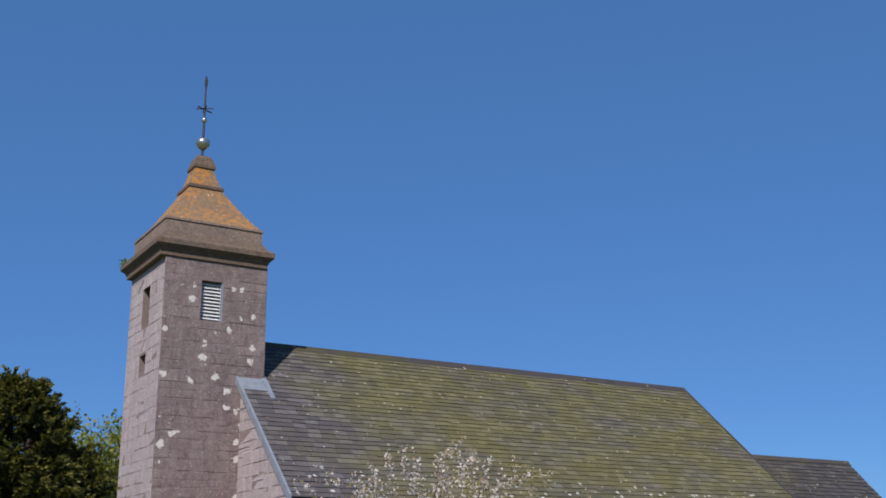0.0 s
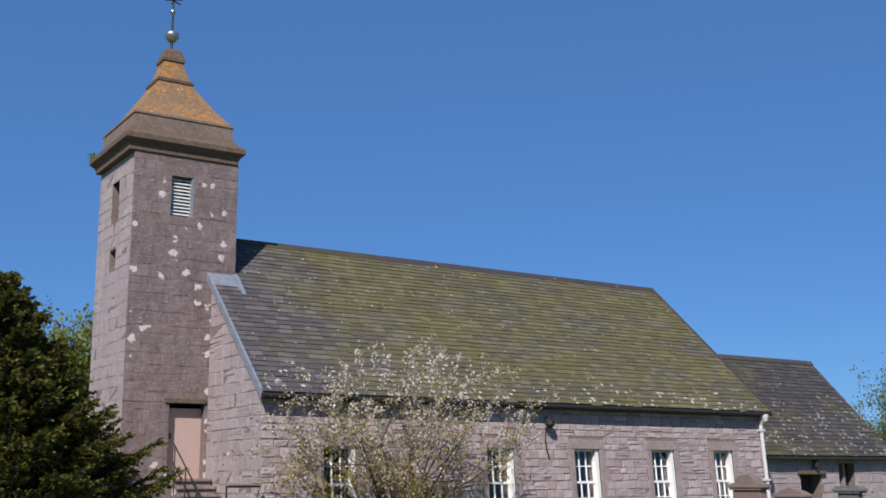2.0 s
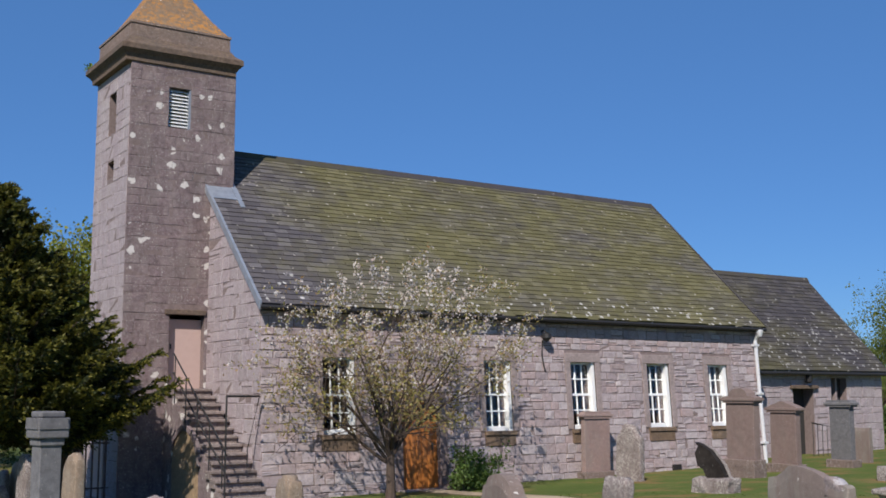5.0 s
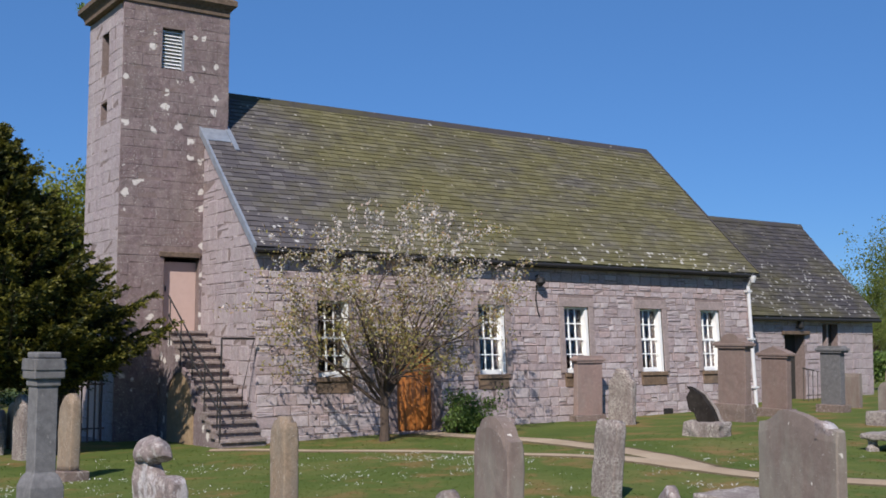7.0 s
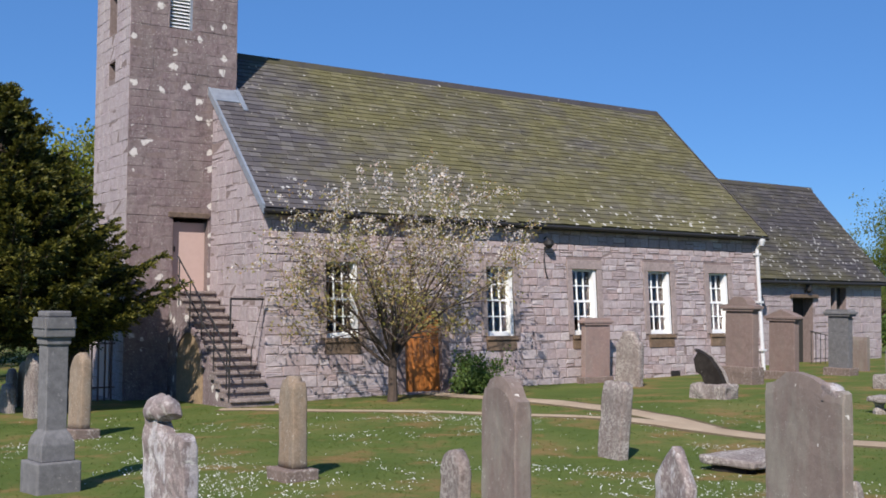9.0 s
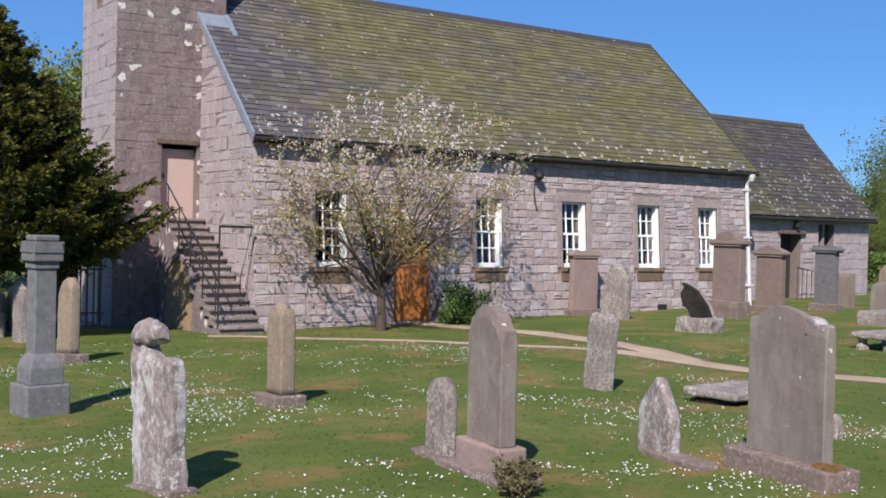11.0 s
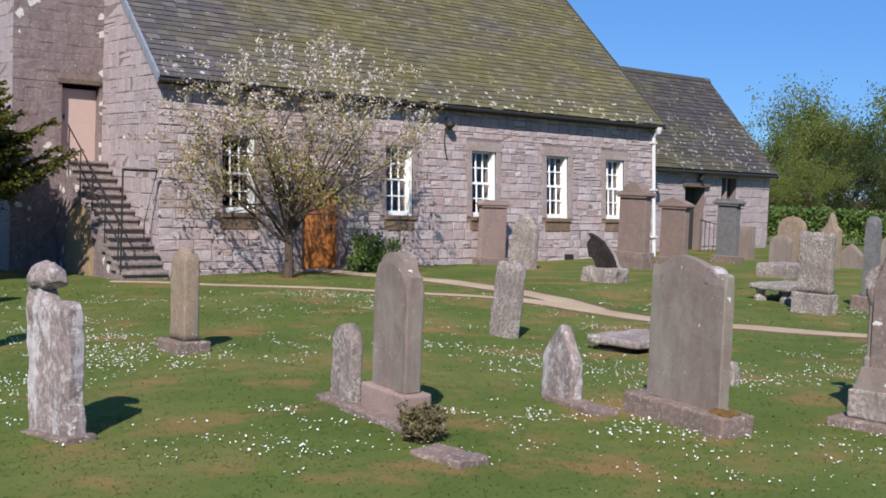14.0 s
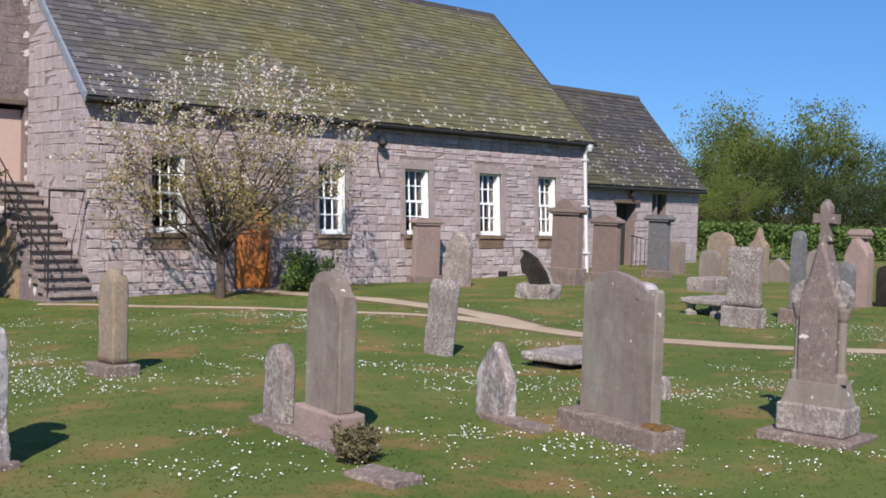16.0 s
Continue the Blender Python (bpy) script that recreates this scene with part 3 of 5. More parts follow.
def orange_door():
    x0, x1, _, top = DOOR
    spring, mid, r = 1.28, (x0 + x1) / 2, (x1 - x0) / 2
    arch = lambda rad: [(mid + rad * math.cos(i * math.pi / 12), spring + (top - spring) * rad / r * math.sin(i * math.pi / 12)) for i in range(13)]
    d = part("door", leaned(prism(bmesh.new(), [(x0 + 0.02, -0.33), (x1 - 0.02, -0.33)] + arch(r - 0.02), YS + 0.16, YS + 0.22, "y")), M_ORANGE, nave, "orange varnished wooden door with a round head", NAVE)
    for i in range(7):
        x = x0 + 0.06 + i * (x1 - x0 - 0.12) / 6
        up = spring + (top - spring) * math.sqrt(max(0.0, 1 - ((x - mid) / r) ** 2)) - 0.06
        part("board", leaned(boxed(x - 0.058, x + 0.058, YS + 0.14, YS + 0.158, -0.30, up, bevel=0.005)), M_ORANGE, d, "", NAVE)
    part("handle", leaned(boxed(x1 - 0.17, x1 - 0.13, YS + 0.10, YS + 0.138, 0.6, 0.75, bevel=0.006)), M_IRON, d, "", NAVE)
    a, b = arch(r), arch(r + 0.2)
    for i in range(0, 12, 2):
        part("voussoir", leaned(prism(bmesh.new(), [a[i], b[i], b[i + 1], b[i + 2], a[i + 2], a[i + 1]], YS - 0.04, YS + 0.3, "y")), M_DRESSED, d, "", NAVE)
    part("tympanum", leaned(prism(bmesh.new(), [(x0, spring), (x0, top + 0.01), (mid, top + 0.01)] + arch(r)[6:], YS + 0.0, YS + 0.28, "y")), M_DRESSED, d, "", NAVE)
    part("tympanum", leaned(prism(bmesh.new(), arch(r)[:7] + [(mid, top + 0.01), (x1, top + 0.01), (x1, spring)], YS + 0.0, YS + 0.28, "y")), M_DRESSED, d, "", NAVE)
    part("step", boxed(x0 - 0.15, x1 + 0.15, YS - 0.35, YS + 0.1, -0.6, -0.27, bevel=0.02), M_DRESSED, d, "", NAVE)


orange_door()
# small vent low in the wall, and an iron bracket lamp with its cable
vent = part("vent", leaned(boxed(22.04, 22.38, YS - 0.03, YS + 0.02, -0.17, 0.0)), M_IRON, nave, "black vent grating", NAVE)
for i in range(5):
    part("bar", leaned(boxed(22.07 + i * 0.065, 22.09 + i * 0.065, YS - 0.045, YS - 0.03, -0.16, -0.01)), M_IRON, vent, "", NAVE)
lamp_body = part("wall_lamp", lathe(bmesh.new(), [(0.03, 0.14), (0.12, 0.10), (0.13, 0.0), (0.05, -0.08), (0.03, -0.1)], 10, (17.8, ys(3.3) - 0.2, 3.3)), M_IRON, nave, "black bracket lamp", NAVE)
part("arm", tube(bmesh.new(), [(17.8, ys(3.4) - 0.2, 3.42), (17.8, ys(3.4) - 0.1, 3.5), (17.8, ys(3.4) + 0.02, 3.45)], 0.025), M_IRON, lamp_body, "", NAVE)
part("cable", tube(bmesh.new(), [(17.8, ys(3.25) - 0.03, 3.25), (17.76, ys(2.9) - 0.03, 2.9), (17.8, ys(2.6) - 0.03, 2.6), (17.85, ys(2.45) - 0.03, 2.45)], 0.02), M_IRON, lamp_body, "", NAVE)

# ---- the church: tower ----
TX0, TX1, TY0, TY1, TTOP = 7.98, 10.62, 25.315, 27.985, 9.78
TCX, TCY = 9.22, 26.65
TOWER = (TCX, TCY, -0.42)
tower = thing("church_tower", TOWER, label="square rubble-stone church tower with a concave lichen-orange stone cap", category="tower")
UP = (9.09, 9.96, 2.03, 3.76)
LOUVRE = (8.92, 9.48, 8.2, 9.24)
SLIT, SLIT2 = (26.37, 26.93, 8.2, 9.3), (26.4, 26.9, 7.1, 7.52)


def tower_walls():
    bm = pierced([TX0, TX1], [-1.0, TTOP], [LOUVRE, UP], lambda u, v, n: (u, TY0 + n, v), 0.5)
    front = part("wall", bm, M_MORTAR, tower, "purple-brown rubble wall spotted with white lichen", TOWER)
    # the side's paler stone carries sunlight in its colour; the front is stained and lichened
    bm = pierced([TY0 + 0.501, TY1], [-1.0, TTOP], [SLIT, SLIT2], lambda u, v, n: (TX0 + n, u, v), 0.5)
    side = part("wall", bm, M_MORTAR, tower, "side wall in paler stone, sunlight put into its colour", TOWER)
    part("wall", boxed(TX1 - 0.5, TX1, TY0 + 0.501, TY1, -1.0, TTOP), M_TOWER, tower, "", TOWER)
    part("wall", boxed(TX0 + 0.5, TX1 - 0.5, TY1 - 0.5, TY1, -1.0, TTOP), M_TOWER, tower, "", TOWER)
    return front, side


tower_front, tower_side = tower_walls()


def square_loft(levels):
    bm = bmesh.new()
    rings = [[bm.verts.new((TCX + h * a, TCY + h * b, z)) for a, b in ((-1, -1), (1, -1), (1, 1), (-1, 1))] for h, z in levels]
    for A, B in zip(rings, rings[1:]):
        for k in range(4):
            bm.faces.new((A[k], A[(k + 1) % 4], B[(k + 1) % 4], B[k]))
    bm.faces.new(rings[0][::-1])
    bm.faces.new(rings[-1])
    return bm


part("cornice", square_loft([(1.32, 9.72), (1.38, 9.74), (1.38, 9.82), (1.42, 9.9), (1.50, 9.98), (1.52, 10.0), (1.52, 10.12), (1.49, 10.15), (1.36, 10.24), (1.29, 10.36)]), M_CORNICE, tower, "dark moulded stone cornice", TOWER)
part("parapet", square_loft([(1.26, 10.34), (1.255, 10.7), (1.28, 10.705), (1.28, 10.76), (1.25, 10.77)]), M_PARAPET, tower, "blocking course of worn stone", TOWER)
SPIRE = [(1.24, 10.76), (1.10, 10.93), (0.92, 11.17), (0.75, 11.43), (0.58, 11.70), (0.43, 11.95)]
part("spire", square_loft(SPIRE), M_SPIRE, tower, "concave stone cap crusted with orange lichen", TOWER)
part("spire_band", square_loft([(0.46, 11.93), (0.475, 11.95), (0.475, 12.02), (0.42, 12.05)]), M_CORNICE, tower, "", TOWER)
part("spire", square_loft([(0.41, 12.04), (0.36, 12.18), (0.30, 12.36), (0.25, 12.58)]), M_SPIRE, tower, "", TOWER)
part("spire_band", square_loft([(0.26, 12.56), (0.29, 12.58), (0.29, 12.65), (0.22, 12.86), (0.17, 12.95), (0.06, 12.98)]), M_CORNICE, tower, "", TOWER)
finial = part("finial", tube(bmesh.new(), [(TCX, TCY, 12.9), (TCX, TCY, 14.6), (TCX, TCY, 15.28)], [0.035, 0.026, 0.02], 8), M_IRON, tower, "iron weather vane rod with silvered balls", TOWER)
part("ball", lathe(bmesh.new(), [(0.05, -0.19), (0.12, -0.14), (0.18, -0.06), (0.195, 0.0), (0.18, 0.07), (0.12, 0.12), (0.03, 0.14)], 20, (TCX, TCY, 13.37)), M_GILT, finial, "", TOWER, True)
part("ball", lathe(bmesh.new(), [(0.02, -0.085), (0.06, -0.055), (0.085, 0.0), (0.06, 0.055), (0.02, 0.085)], 14, (TCX, TCY, 14.04)), M_GILT, finial, "", TOWER, True)
for ang in (20, 80, 140):
    c, s = 0.24 * math.cos(radians(ang)), 0.24 * math.sin(radians(ang))
    part("arm", tube(bmesh.new(), [(TCX - c, TCY - s, 14.36), (TCX + c, TCY + s, 14.36 + 0.03 * (ang - 80) / 60)], 0.018, 6), M_IRON, finial, "", TOWER)
part("vane", prism(bmesh.new(), [(TCX - 0.03, 15.0), (TCX + 0.035, 15.0), (TCX + 0.045, 15.22), (TCX, 15.34), (TCX - 0.04, 15.2)], TCY - 0.012, TCY + 0.012, "y"), M_IRON, finial, "", TOWER)


def louvres(u0, u1, z0, z1):
    """Pale slats in an opening of the front."""
    def put(bm):
        for v in bm.verts:
            v.co.y += TY0
        return bm
    w = part("window", put(box(box(boxed(u0, u0 + 0.05, 0.1, 0.2, z0, z1), u1 - 0.05, u1, 0.02, 0.2, z0, z1), u0 + 0.05, u1 - 0.05, 0.1, 0.2, z0, z0 + 0.05)), M_LEAD, tower, "louvred belfry opening with pale slats", TOWER)
    count = 11
    for i in range(count):
        z = z0 + 0.09 + i * (z1 - z0 - 0.1) / count
        bm = prism(bmesh.new(), [(0.08, z), (0.2, z + 0.075), (0.2, z + 0.09), (0.08, z + 0.018)], u0 + 0.05, u1 - 0.05)
        part("slat", put(bm), M_WHITE, w, "", TOWER)
    part("backing", put(boxed(u0, u1, 0.3, 0.32, z0, z1)), M_DARK, w, "", TOWER)


louvres(*LOUVRE)
part("backing", boxed(TX0 + 0.3, TX0 + 0.32, SLIT[0], SLIT[1], SLIT[2], SLIT[3]), M_DARK, tower, "", TOWER)
part("backing", boxed(TX0 + 0.3, TX0 + 0.32, SLIT[0], SLIT[1], SLIT2[2], SLIT2[3]), M_DARK, tower, "", TOWER)
up_door = part("door", boxed(UP[0] + 0.02, UP[1] - 0.0, TY0 + 0.2, TY0 + 0.26, UP[2], UP[3] - 0.1, bevel=0.006), M_PINK, tower, "plain faded pink door above the stair", TOWER)
part("lintel", boxed(UP[0] - 0.12, UP[1] + 0.02, TY0 - 0.05, TY0 + 0.3, UP[3], UP[3] + 0.12, bevel=0.012), M_CORNICE, up_door, "", TOWER)
part("handle", boxed(UP[0] + 0.1, UP[0] + 0.13, TY0 + 0.17, TY0 + 0.199, 2.95, 3.08), M_IRON, up_door, "", TOWER)

low_door = part("door", boxed(TX0 - 0.05, TX0 - 0.015, 26.25, 27.05, -0.5, 1.55, bevel=0.006), M_PINK, tower, "plain faded pink door low in the side wall", TOWER)
part("lintel", boxed(TX0 - 0.09, TX0 - 0.012, 26.1, 27.2, 1.552, 1.75, bevel=0.01), M_CORNICE, low_door, "", TOWER)
part("step", boxed(TX0 - 0.7, TX0 - 0.02, 26.0, 27.3, -1.0, -0.51, bevel=0.015), M_DRESSED, low_door, "", TOWER)

# ---- the stair to the tower door ----
STAIR = (9.5, 23.2, -0.42)
M_STAIR = rock("trodden_stair_stone", [(0.27, 0.215, 0.20), (0.33, 0.27, 0.25)], lichen=0.3, stain=0.55, mottle=0.8)
stair = thing("stone_staircase", STAIR, label="worn outside stone stair rising against the gable to the tower door", category="stairs")
SX0, SX1, RISERS, RISE, RUN, FOOT = 8.96, 9.99, 14, 0.172, 0.26, 21.45
rng = random.Random(5)
for i in range(RISERS):
    z = -0.38 + (i + 1) * RISE
    y0 = FOOT + i * RUN
    y1 = y0 + RUN + 0.05 if i < RISERS - 1 else TY0 - 0.03
    bm = boxed(SX0 + 0.10 * (i > 3) + rng.uniform(0, 0.03), SX1, y0 - 0.045 + rng.uniform(-0.015, 0.015), y1, z - 0.07, z + rng.uniform(-0.006, 0.006), bevel=0.016)
    box(bm, SX0 + 0.12 * (i > 3), SX1, y0 + 0.02, y1, z - RISE, z - 0.068)
    part("step", bm, M_STAIR, stair, "", STAIR)
prof = [(FOOT + 0.15, -0.9)] + [p for i in range(RISERS - 1) for p in ((FOOT + 0.06 + i * RUN, -0.38 + i * RISE), (FOOT + 0.06 + i * RUN, -0.38 + (i + 1) * RISE - 0.05))] + [(TY0 - 0.03, -0.38 + 13 * RISE - 0.05), (TY0 - 0.03, -0.9)]
part("wall", prism(bmesh.new(), prof, SX0 + 0.06, SX1 - 0.02), M_TOWER, stair, "rubble side wall under the treads", STAIR)
niche = [(23.05, -0.6), (24.6, -0.6), (24.6, 0.35)] + [(23.825 + 0.775 * math.cos(k * math.pi / 10), 0.35 + 0.75 * math.sin(k * math.pi / 10)) for k in range(1, 10)] + [(23.05, 0.35)]
M_OCHRE = rock("ochre_sandstone", [(0.40, 0.28, 0.17), (0.36, 0.26, 0.16)], stain=0.3)
part("niche", prism(bmesh.new(), niche, SX0 + 0.03, SX0 + 0.06), M_OCHRE, stair, "blocked arch of ochre stone", STAIR)
for k in range(9):
    a0, a1 = k * math.pi / 9, (k + 1) * math.pi / 9
    o = [(23.825 + r * math.cos(q), 0.35 + r * 0.97 * math.sin(q)) for r, q in ((0.775, a0 + 0.01), (0.9, a0 + 0.01), (0.9, a1 - 0.01), (0.775, a1 - 0.01))]
    part("voussoir", prism(bmesh.new(), o, SX0 + 0.0, SX0 + 0.08), M_TOWER, stair, "", STAIR)

rail = thing("stair_railing", (8.98, 21.5, -0.4), label="thin black iron stair railing with a braced end frame", category="railing")
RAIL = (8.98, 21.5, -0.4)
slope = RISE / RUN
rz = lambda y, up: -0.38 + RISE + (y - FOOT) * slope + up
for up in (0.85, 0.42):
    part("rail", tube(bmesh.new(), [(9.02, 21.62, rz(21.62, up)), (9.02, 24.75, rz(24.75, up))], 0.018, 6), M_IRON, rail, "", RAIL)
for i in range(5):
    y = 21.75 + i * 0.72
    part("post", tube(bmesh.new(), [(9.02, y, rz(y, -0.2)), (9.02, y, rz(y, 0.85))], 0.015, 6), M_IRON, rail, "", RAIL)
part("post", tube(bmesh.new(), [(8.98, 21.5, -0.5), (8.98, 21.5, 1.86)], 0.02, 6), M_IRON, rail, "", RAIL)
part("rail", tube(bmesh.new(), [(8.98, 21.5, 1.85), (9.93, 22.0, 1.85)], 0.024, 6), M_IRON, rail, "", RAIL)
part("brace", tube(bmesh.new(), [(9.93, 22.0, 1.85), (9.72, 22.1, 0.75), (9.72, 22.1, 0.35)], 0.012, 6), M_IRON, rail, "", RAIL)

# ---- the church: low east wing ----
WING = (26.0, 23.65, -0.3)
WY, WEZ, WEY, WRZ, WXR = 23.65, 2.66, 23.42, 6.09, 33.72
wing = thing("church_wing", WING, label="low sandstone wing with a dark lichen-spotted slate roof", category="church")
WDOOR, WWIN = (29.1, 30.1, -1.0, 2.05), (31.0, 31.8, 1.6, 2.4)
bm = pierced([25.99, WXR - 0.02], [-1.0, 2.55], [WDOOR, WWIN], lambda u, v, n: (u, WY + n, v), 0.5)
wing_front = part("wall", bm, M_MORTAR, wing, "grey sandstone block wall", WING)
wback = 2 * RIDGE_Y - WY
part("wall", prism(bmesh.new(), [(WY + 0.501, -1.0), (wback, -1.0), (wback, 2.5), (RIDGE_Y, WRZ - 0.25), (WY + 0.501, 2.9)], WXR - 0.52, WXR - 0.02), M_GABLE, wing, "", WING)
part("wall", boxed(25.99, WXR - 0.53, wback - 0.5, wback, -1.0, 2.5), M_MORTAR, wing, "", WING)
wing_roof = roof_slab("roof", 25.9, WXR + 0.08, WEY, WEZ, RIDGE_Y, WRZ, 0.12, M_SLATE_WING, wing, WING, "dark slate roof with white lichen")
part("ridge", prism(bmesh.new(), [(RIDGE_Y - 0.14, WRZ - 0.1), (RIDGE_Y - 0.04, WRZ + 0.05), (RIDGE_Y + 0.04, WRZ + 0.05), (RIDGE_Y + 0.14, WRZ - 0.1)], 26.0, WXR + 0.08), M_SLATE_WING, wing, "", WING)
part("gutter", tube(bmesh.new(), [(26.05, WEY - 0.03, WEZ - 0.12), (WXR + 0.08, WEY - 0.03, WEZ - 0.12)], 0.055, 8), M_IRON, wing, "", WING)
part("downpipe", tube(bmesh.new(), [(26.35, WEY, 2.5), (26.35, WY - 0.06, 2.3), (26.35, WY - 0.06, -0.2)], 0.04, 8), M_IRON, wing, "", WING)
wdoor = part("door", boxed(WDOOR[0], WDOOR[1], WY + 0.4, WY + 0.46, -0.4, WDOOR[3]), M_DARK, wing, "dark recessed side door", WING)
part("lintel", boxed(WDOOR[0] - 0.15, WDOOR[1] + 0.15, WY - 0.12, WY + 0.2, 2.05, 2.17, bevel=0.02), M_CORNICE, wdoor, "projecting stone hood", WING)
wwin = part("window", boxed(WWIN[0], WWIN[1], WY + 0.25, WY + 0.28, WWIN[2], WWIN[3]), M_DARK, wing, "small dark window", WING)
part("mullion", boxed(31.36, 31.44, WY + 0.1, WY + 0.25, 1.6, 2.4), M_DRESSED, wwin, "", WING)
part("lintel", boxed(WWIN[0] - 0.1, WWIN[1] + 0.1, WY - 0.03, WY + 0.1, 2.4, 2.54), M_DRESSED, wwin, "", WING)
lan = part("wall_lamp", lathe(bmesh.new(), [(0.03, 0.22), (0.05, 0.16), (0.1, 0.12), (0.09, -0.08), (0.04, -0.12)], 8, (29.7, WY - 0.18, 2.36)), M_IRON, wing, "black lantern over the door", WING)
part("arm", tube(bmesh.new(), [(29.7, WY + 0.02, 2.3), (29.7, WY - 0.18, 2.22)], 0.02), M_IRON, lan, "", WING)
wrail = thing("ramp_railing", (29.5, 22.4, -0.1), label="black iron railing beside the side door", category="railing")
part("rail", tube(bmesh.new(), [(29.0, 22.9, 1.0), (30.35, 22.5, 0.72), (30.45, 22.45, 0.62)], 0.022), M_IRON, wrail, "", (29.5, 22.4, -0.1))
for i in range(8):
    x = 29.05 + i * 0.18
    part("bar", tube(bmesh.new(), [(x, 22.9 - 0.3 * i / 8, -0.2), (x, 22.9 - 0.3 * i / 8, 0.98 - 0.28 * i / 8)], 0.012, 5), M_IRON, wrail, "", (29.5, 22.4, -0.1))


# ---- gravestones ----
M_SMOOTH = rock("brown_smooth_sandstone", [(0.215, 0.165, 0.145), (0.245, 0.195, 0.17)], lichen=0.16, spot=0.13, spot_scale=6.0, stain=0.35, streaks=True, bump=0.4, second=((0.285, 0.26, 0.22), 0.8), mottle=0.25, grainy=0.3)
M_PINKISH = rock("pink_sandstone_memorial", [(0.32, 0.22, 0.195), (0.35, 0.25, 0.225)], lichen=0.15, stain=0.35, streaks=True, bump=0.4, second=((0.33, 0.265, 0.235), 0.5), mottle=0.3, grainy=0.35)
M_ROUGH = rock("lichen_white_stone", [(0.28, 0.225, 0.215), (0.33, 0.27, 0.26)], second=((0.52, 0.49, 0.50), 0.85), edge=0.035, mottle=0.65, streaks=True, lichen=0.5, lichen_colour=(0.60, 0.57, 0.54), lichen_scale=1.6, spot=0.16, spot_scale=7.0, rare=0.7, stain=0.45, stain_colour=(0.13, 0.10, 0.095), bump=1.0)
M_SPECK = rock("lichen_speckled_stone", [(0.21, 0.165, 0.15), (0.245, 0.195, 0.18)], mottle=0.8, second=((0.36, 0.32, 0.29), 0.5), lichen=0.62, lichen_colour=(0.50, 0.46, 0.42), lichen_scale=3.0, stain=0.35, bump=0.8)
M_BUFF = rock("buff_sandstone", [(0.30, 0.22, 0.155), (0.33, 0.25, 0.18)], lichen=0.25, stain=0.4, streaks=True, bump=0.6, second=((0.38, 0.33, 0.27), 0.5))
M_GREY = rock("grey_granite", [(0.17, 0.165, 0.17), (0.215, 0.21, 0.215)], lichen=0.15, stain=0.2, grain=140.0, bump=0.3)
M_BASE = rock("mossy_plinth_stone", [(0.24, 0.175, 0.15), (0.20, 0.15, 0.13)], lichen=0.45, lichen_colour=(0.42, 0.37, 0.34), stain=0.5, bump=0.8)
M_DARKSTONE = rock("dark_slate_stone", [(0.018, 0.014, 0.012), (0.025, 0.02, 0.017)], lichen=0.05, stain=0.4)


M_MOSS = rock("orange_moss", [(0.20, 0.10, 0.02), (0.13, 0.09, 0.02)], stain=0.5, bump=1.0, grain=120.0)


def table(*pairs):
    def f(u):
        for (a, ha), (b, hb) in zip(pairs, pairs[1:]):
            if u <= b:
                return ha + (hb - ha) * (u - a) / (b - a)
        return pairs[-1][1]
    return f


ROUND = lambda d: (lambda u: 1 - d + d * math.sqrt(max(0.0, 1 - u * u)))
FLAT = lambda u: 1.0
POINT = lambda d: (lambda u: 1 - d * abs(u) ** 1.2)


def slab(bm, W, H, T, top, rough=0.006, seed=0, base=0.0, taper=0.0, cols=14, rows=12, at=(0, 0)):
    """An upright slab: its face looks along -x, its width runs along y, its top follows the outline."""
    us = [-math.cos(i * math.pi / cols) for i in range(cols + 1)]
    grid = {}
    for side in (-1, 1):
        for i, u in enumerate(us):
            for j in range(rows + 1):
                z = H * top(u) * j / rows
                edge = 1.0 - 0.18 * (abs(u) > 0.999) - 0.22 * (j == rows)
                p = Vector((at[0] + side * T / 2 * edge, at[1] + u * W / 2 * (1 - taper * z / H), base + z))
                p += rough * noise.noise_vector(p * 5 + Vector((seed * 7.3, 0, 0))) + 0.4 * rough * noise.noise_vector(p * 19 + Vector((0, seed * 3.1, 0)))
                grid[side, i, j] = bm.verts.new(p)
    n, m = cols, rows
    for side in (-1, 1):
        for i in range(n):
            for j in range(m):
                bm.faces.new((grid[side, i, j], grid[side, i + 1, j], grid[side, i + 1, j + 1], grid[side, i, j + 1]))
    for i in range(n):
        for j in (0, m):
            bm.faces.new((grid[-1, i, j], grid[-1, i + 1, j], grid[1, i + 1, j], grid[1, i, j]))
    for j in range(m):
        for i in (0, n):
            bm.faces.new((grid[-1, i, j], grid[-1, i, j + 1], grid[1, i, j + 1], grid[1, i, j]))
    return bm


def worn_block(bm, x0, x1, y0, y1, z0, z1, rough=0.01, bevel=0.02, seed=0, cuts=3):
    made = bmesh.new()
    box(made, x0, x1, y0, y1, z0, z1, bevel)
    bmesh.ops.subdivide_edges(made, edges=[e for e in made.edges if e.calc_length() > 0.12], cuts=cuts, use_grid_fill=True)
    for v in made.verts:
        v.co += rough * noise.noise_vector(v.co * 6 + Vector((seed, 0, 0)))
    me = bpy.data.meshes.new("block")
    made.to_mesh(me)
    made.free()
    bm.from_mesh(me)
    bpy.data.meshes.remove(me)
    return bm


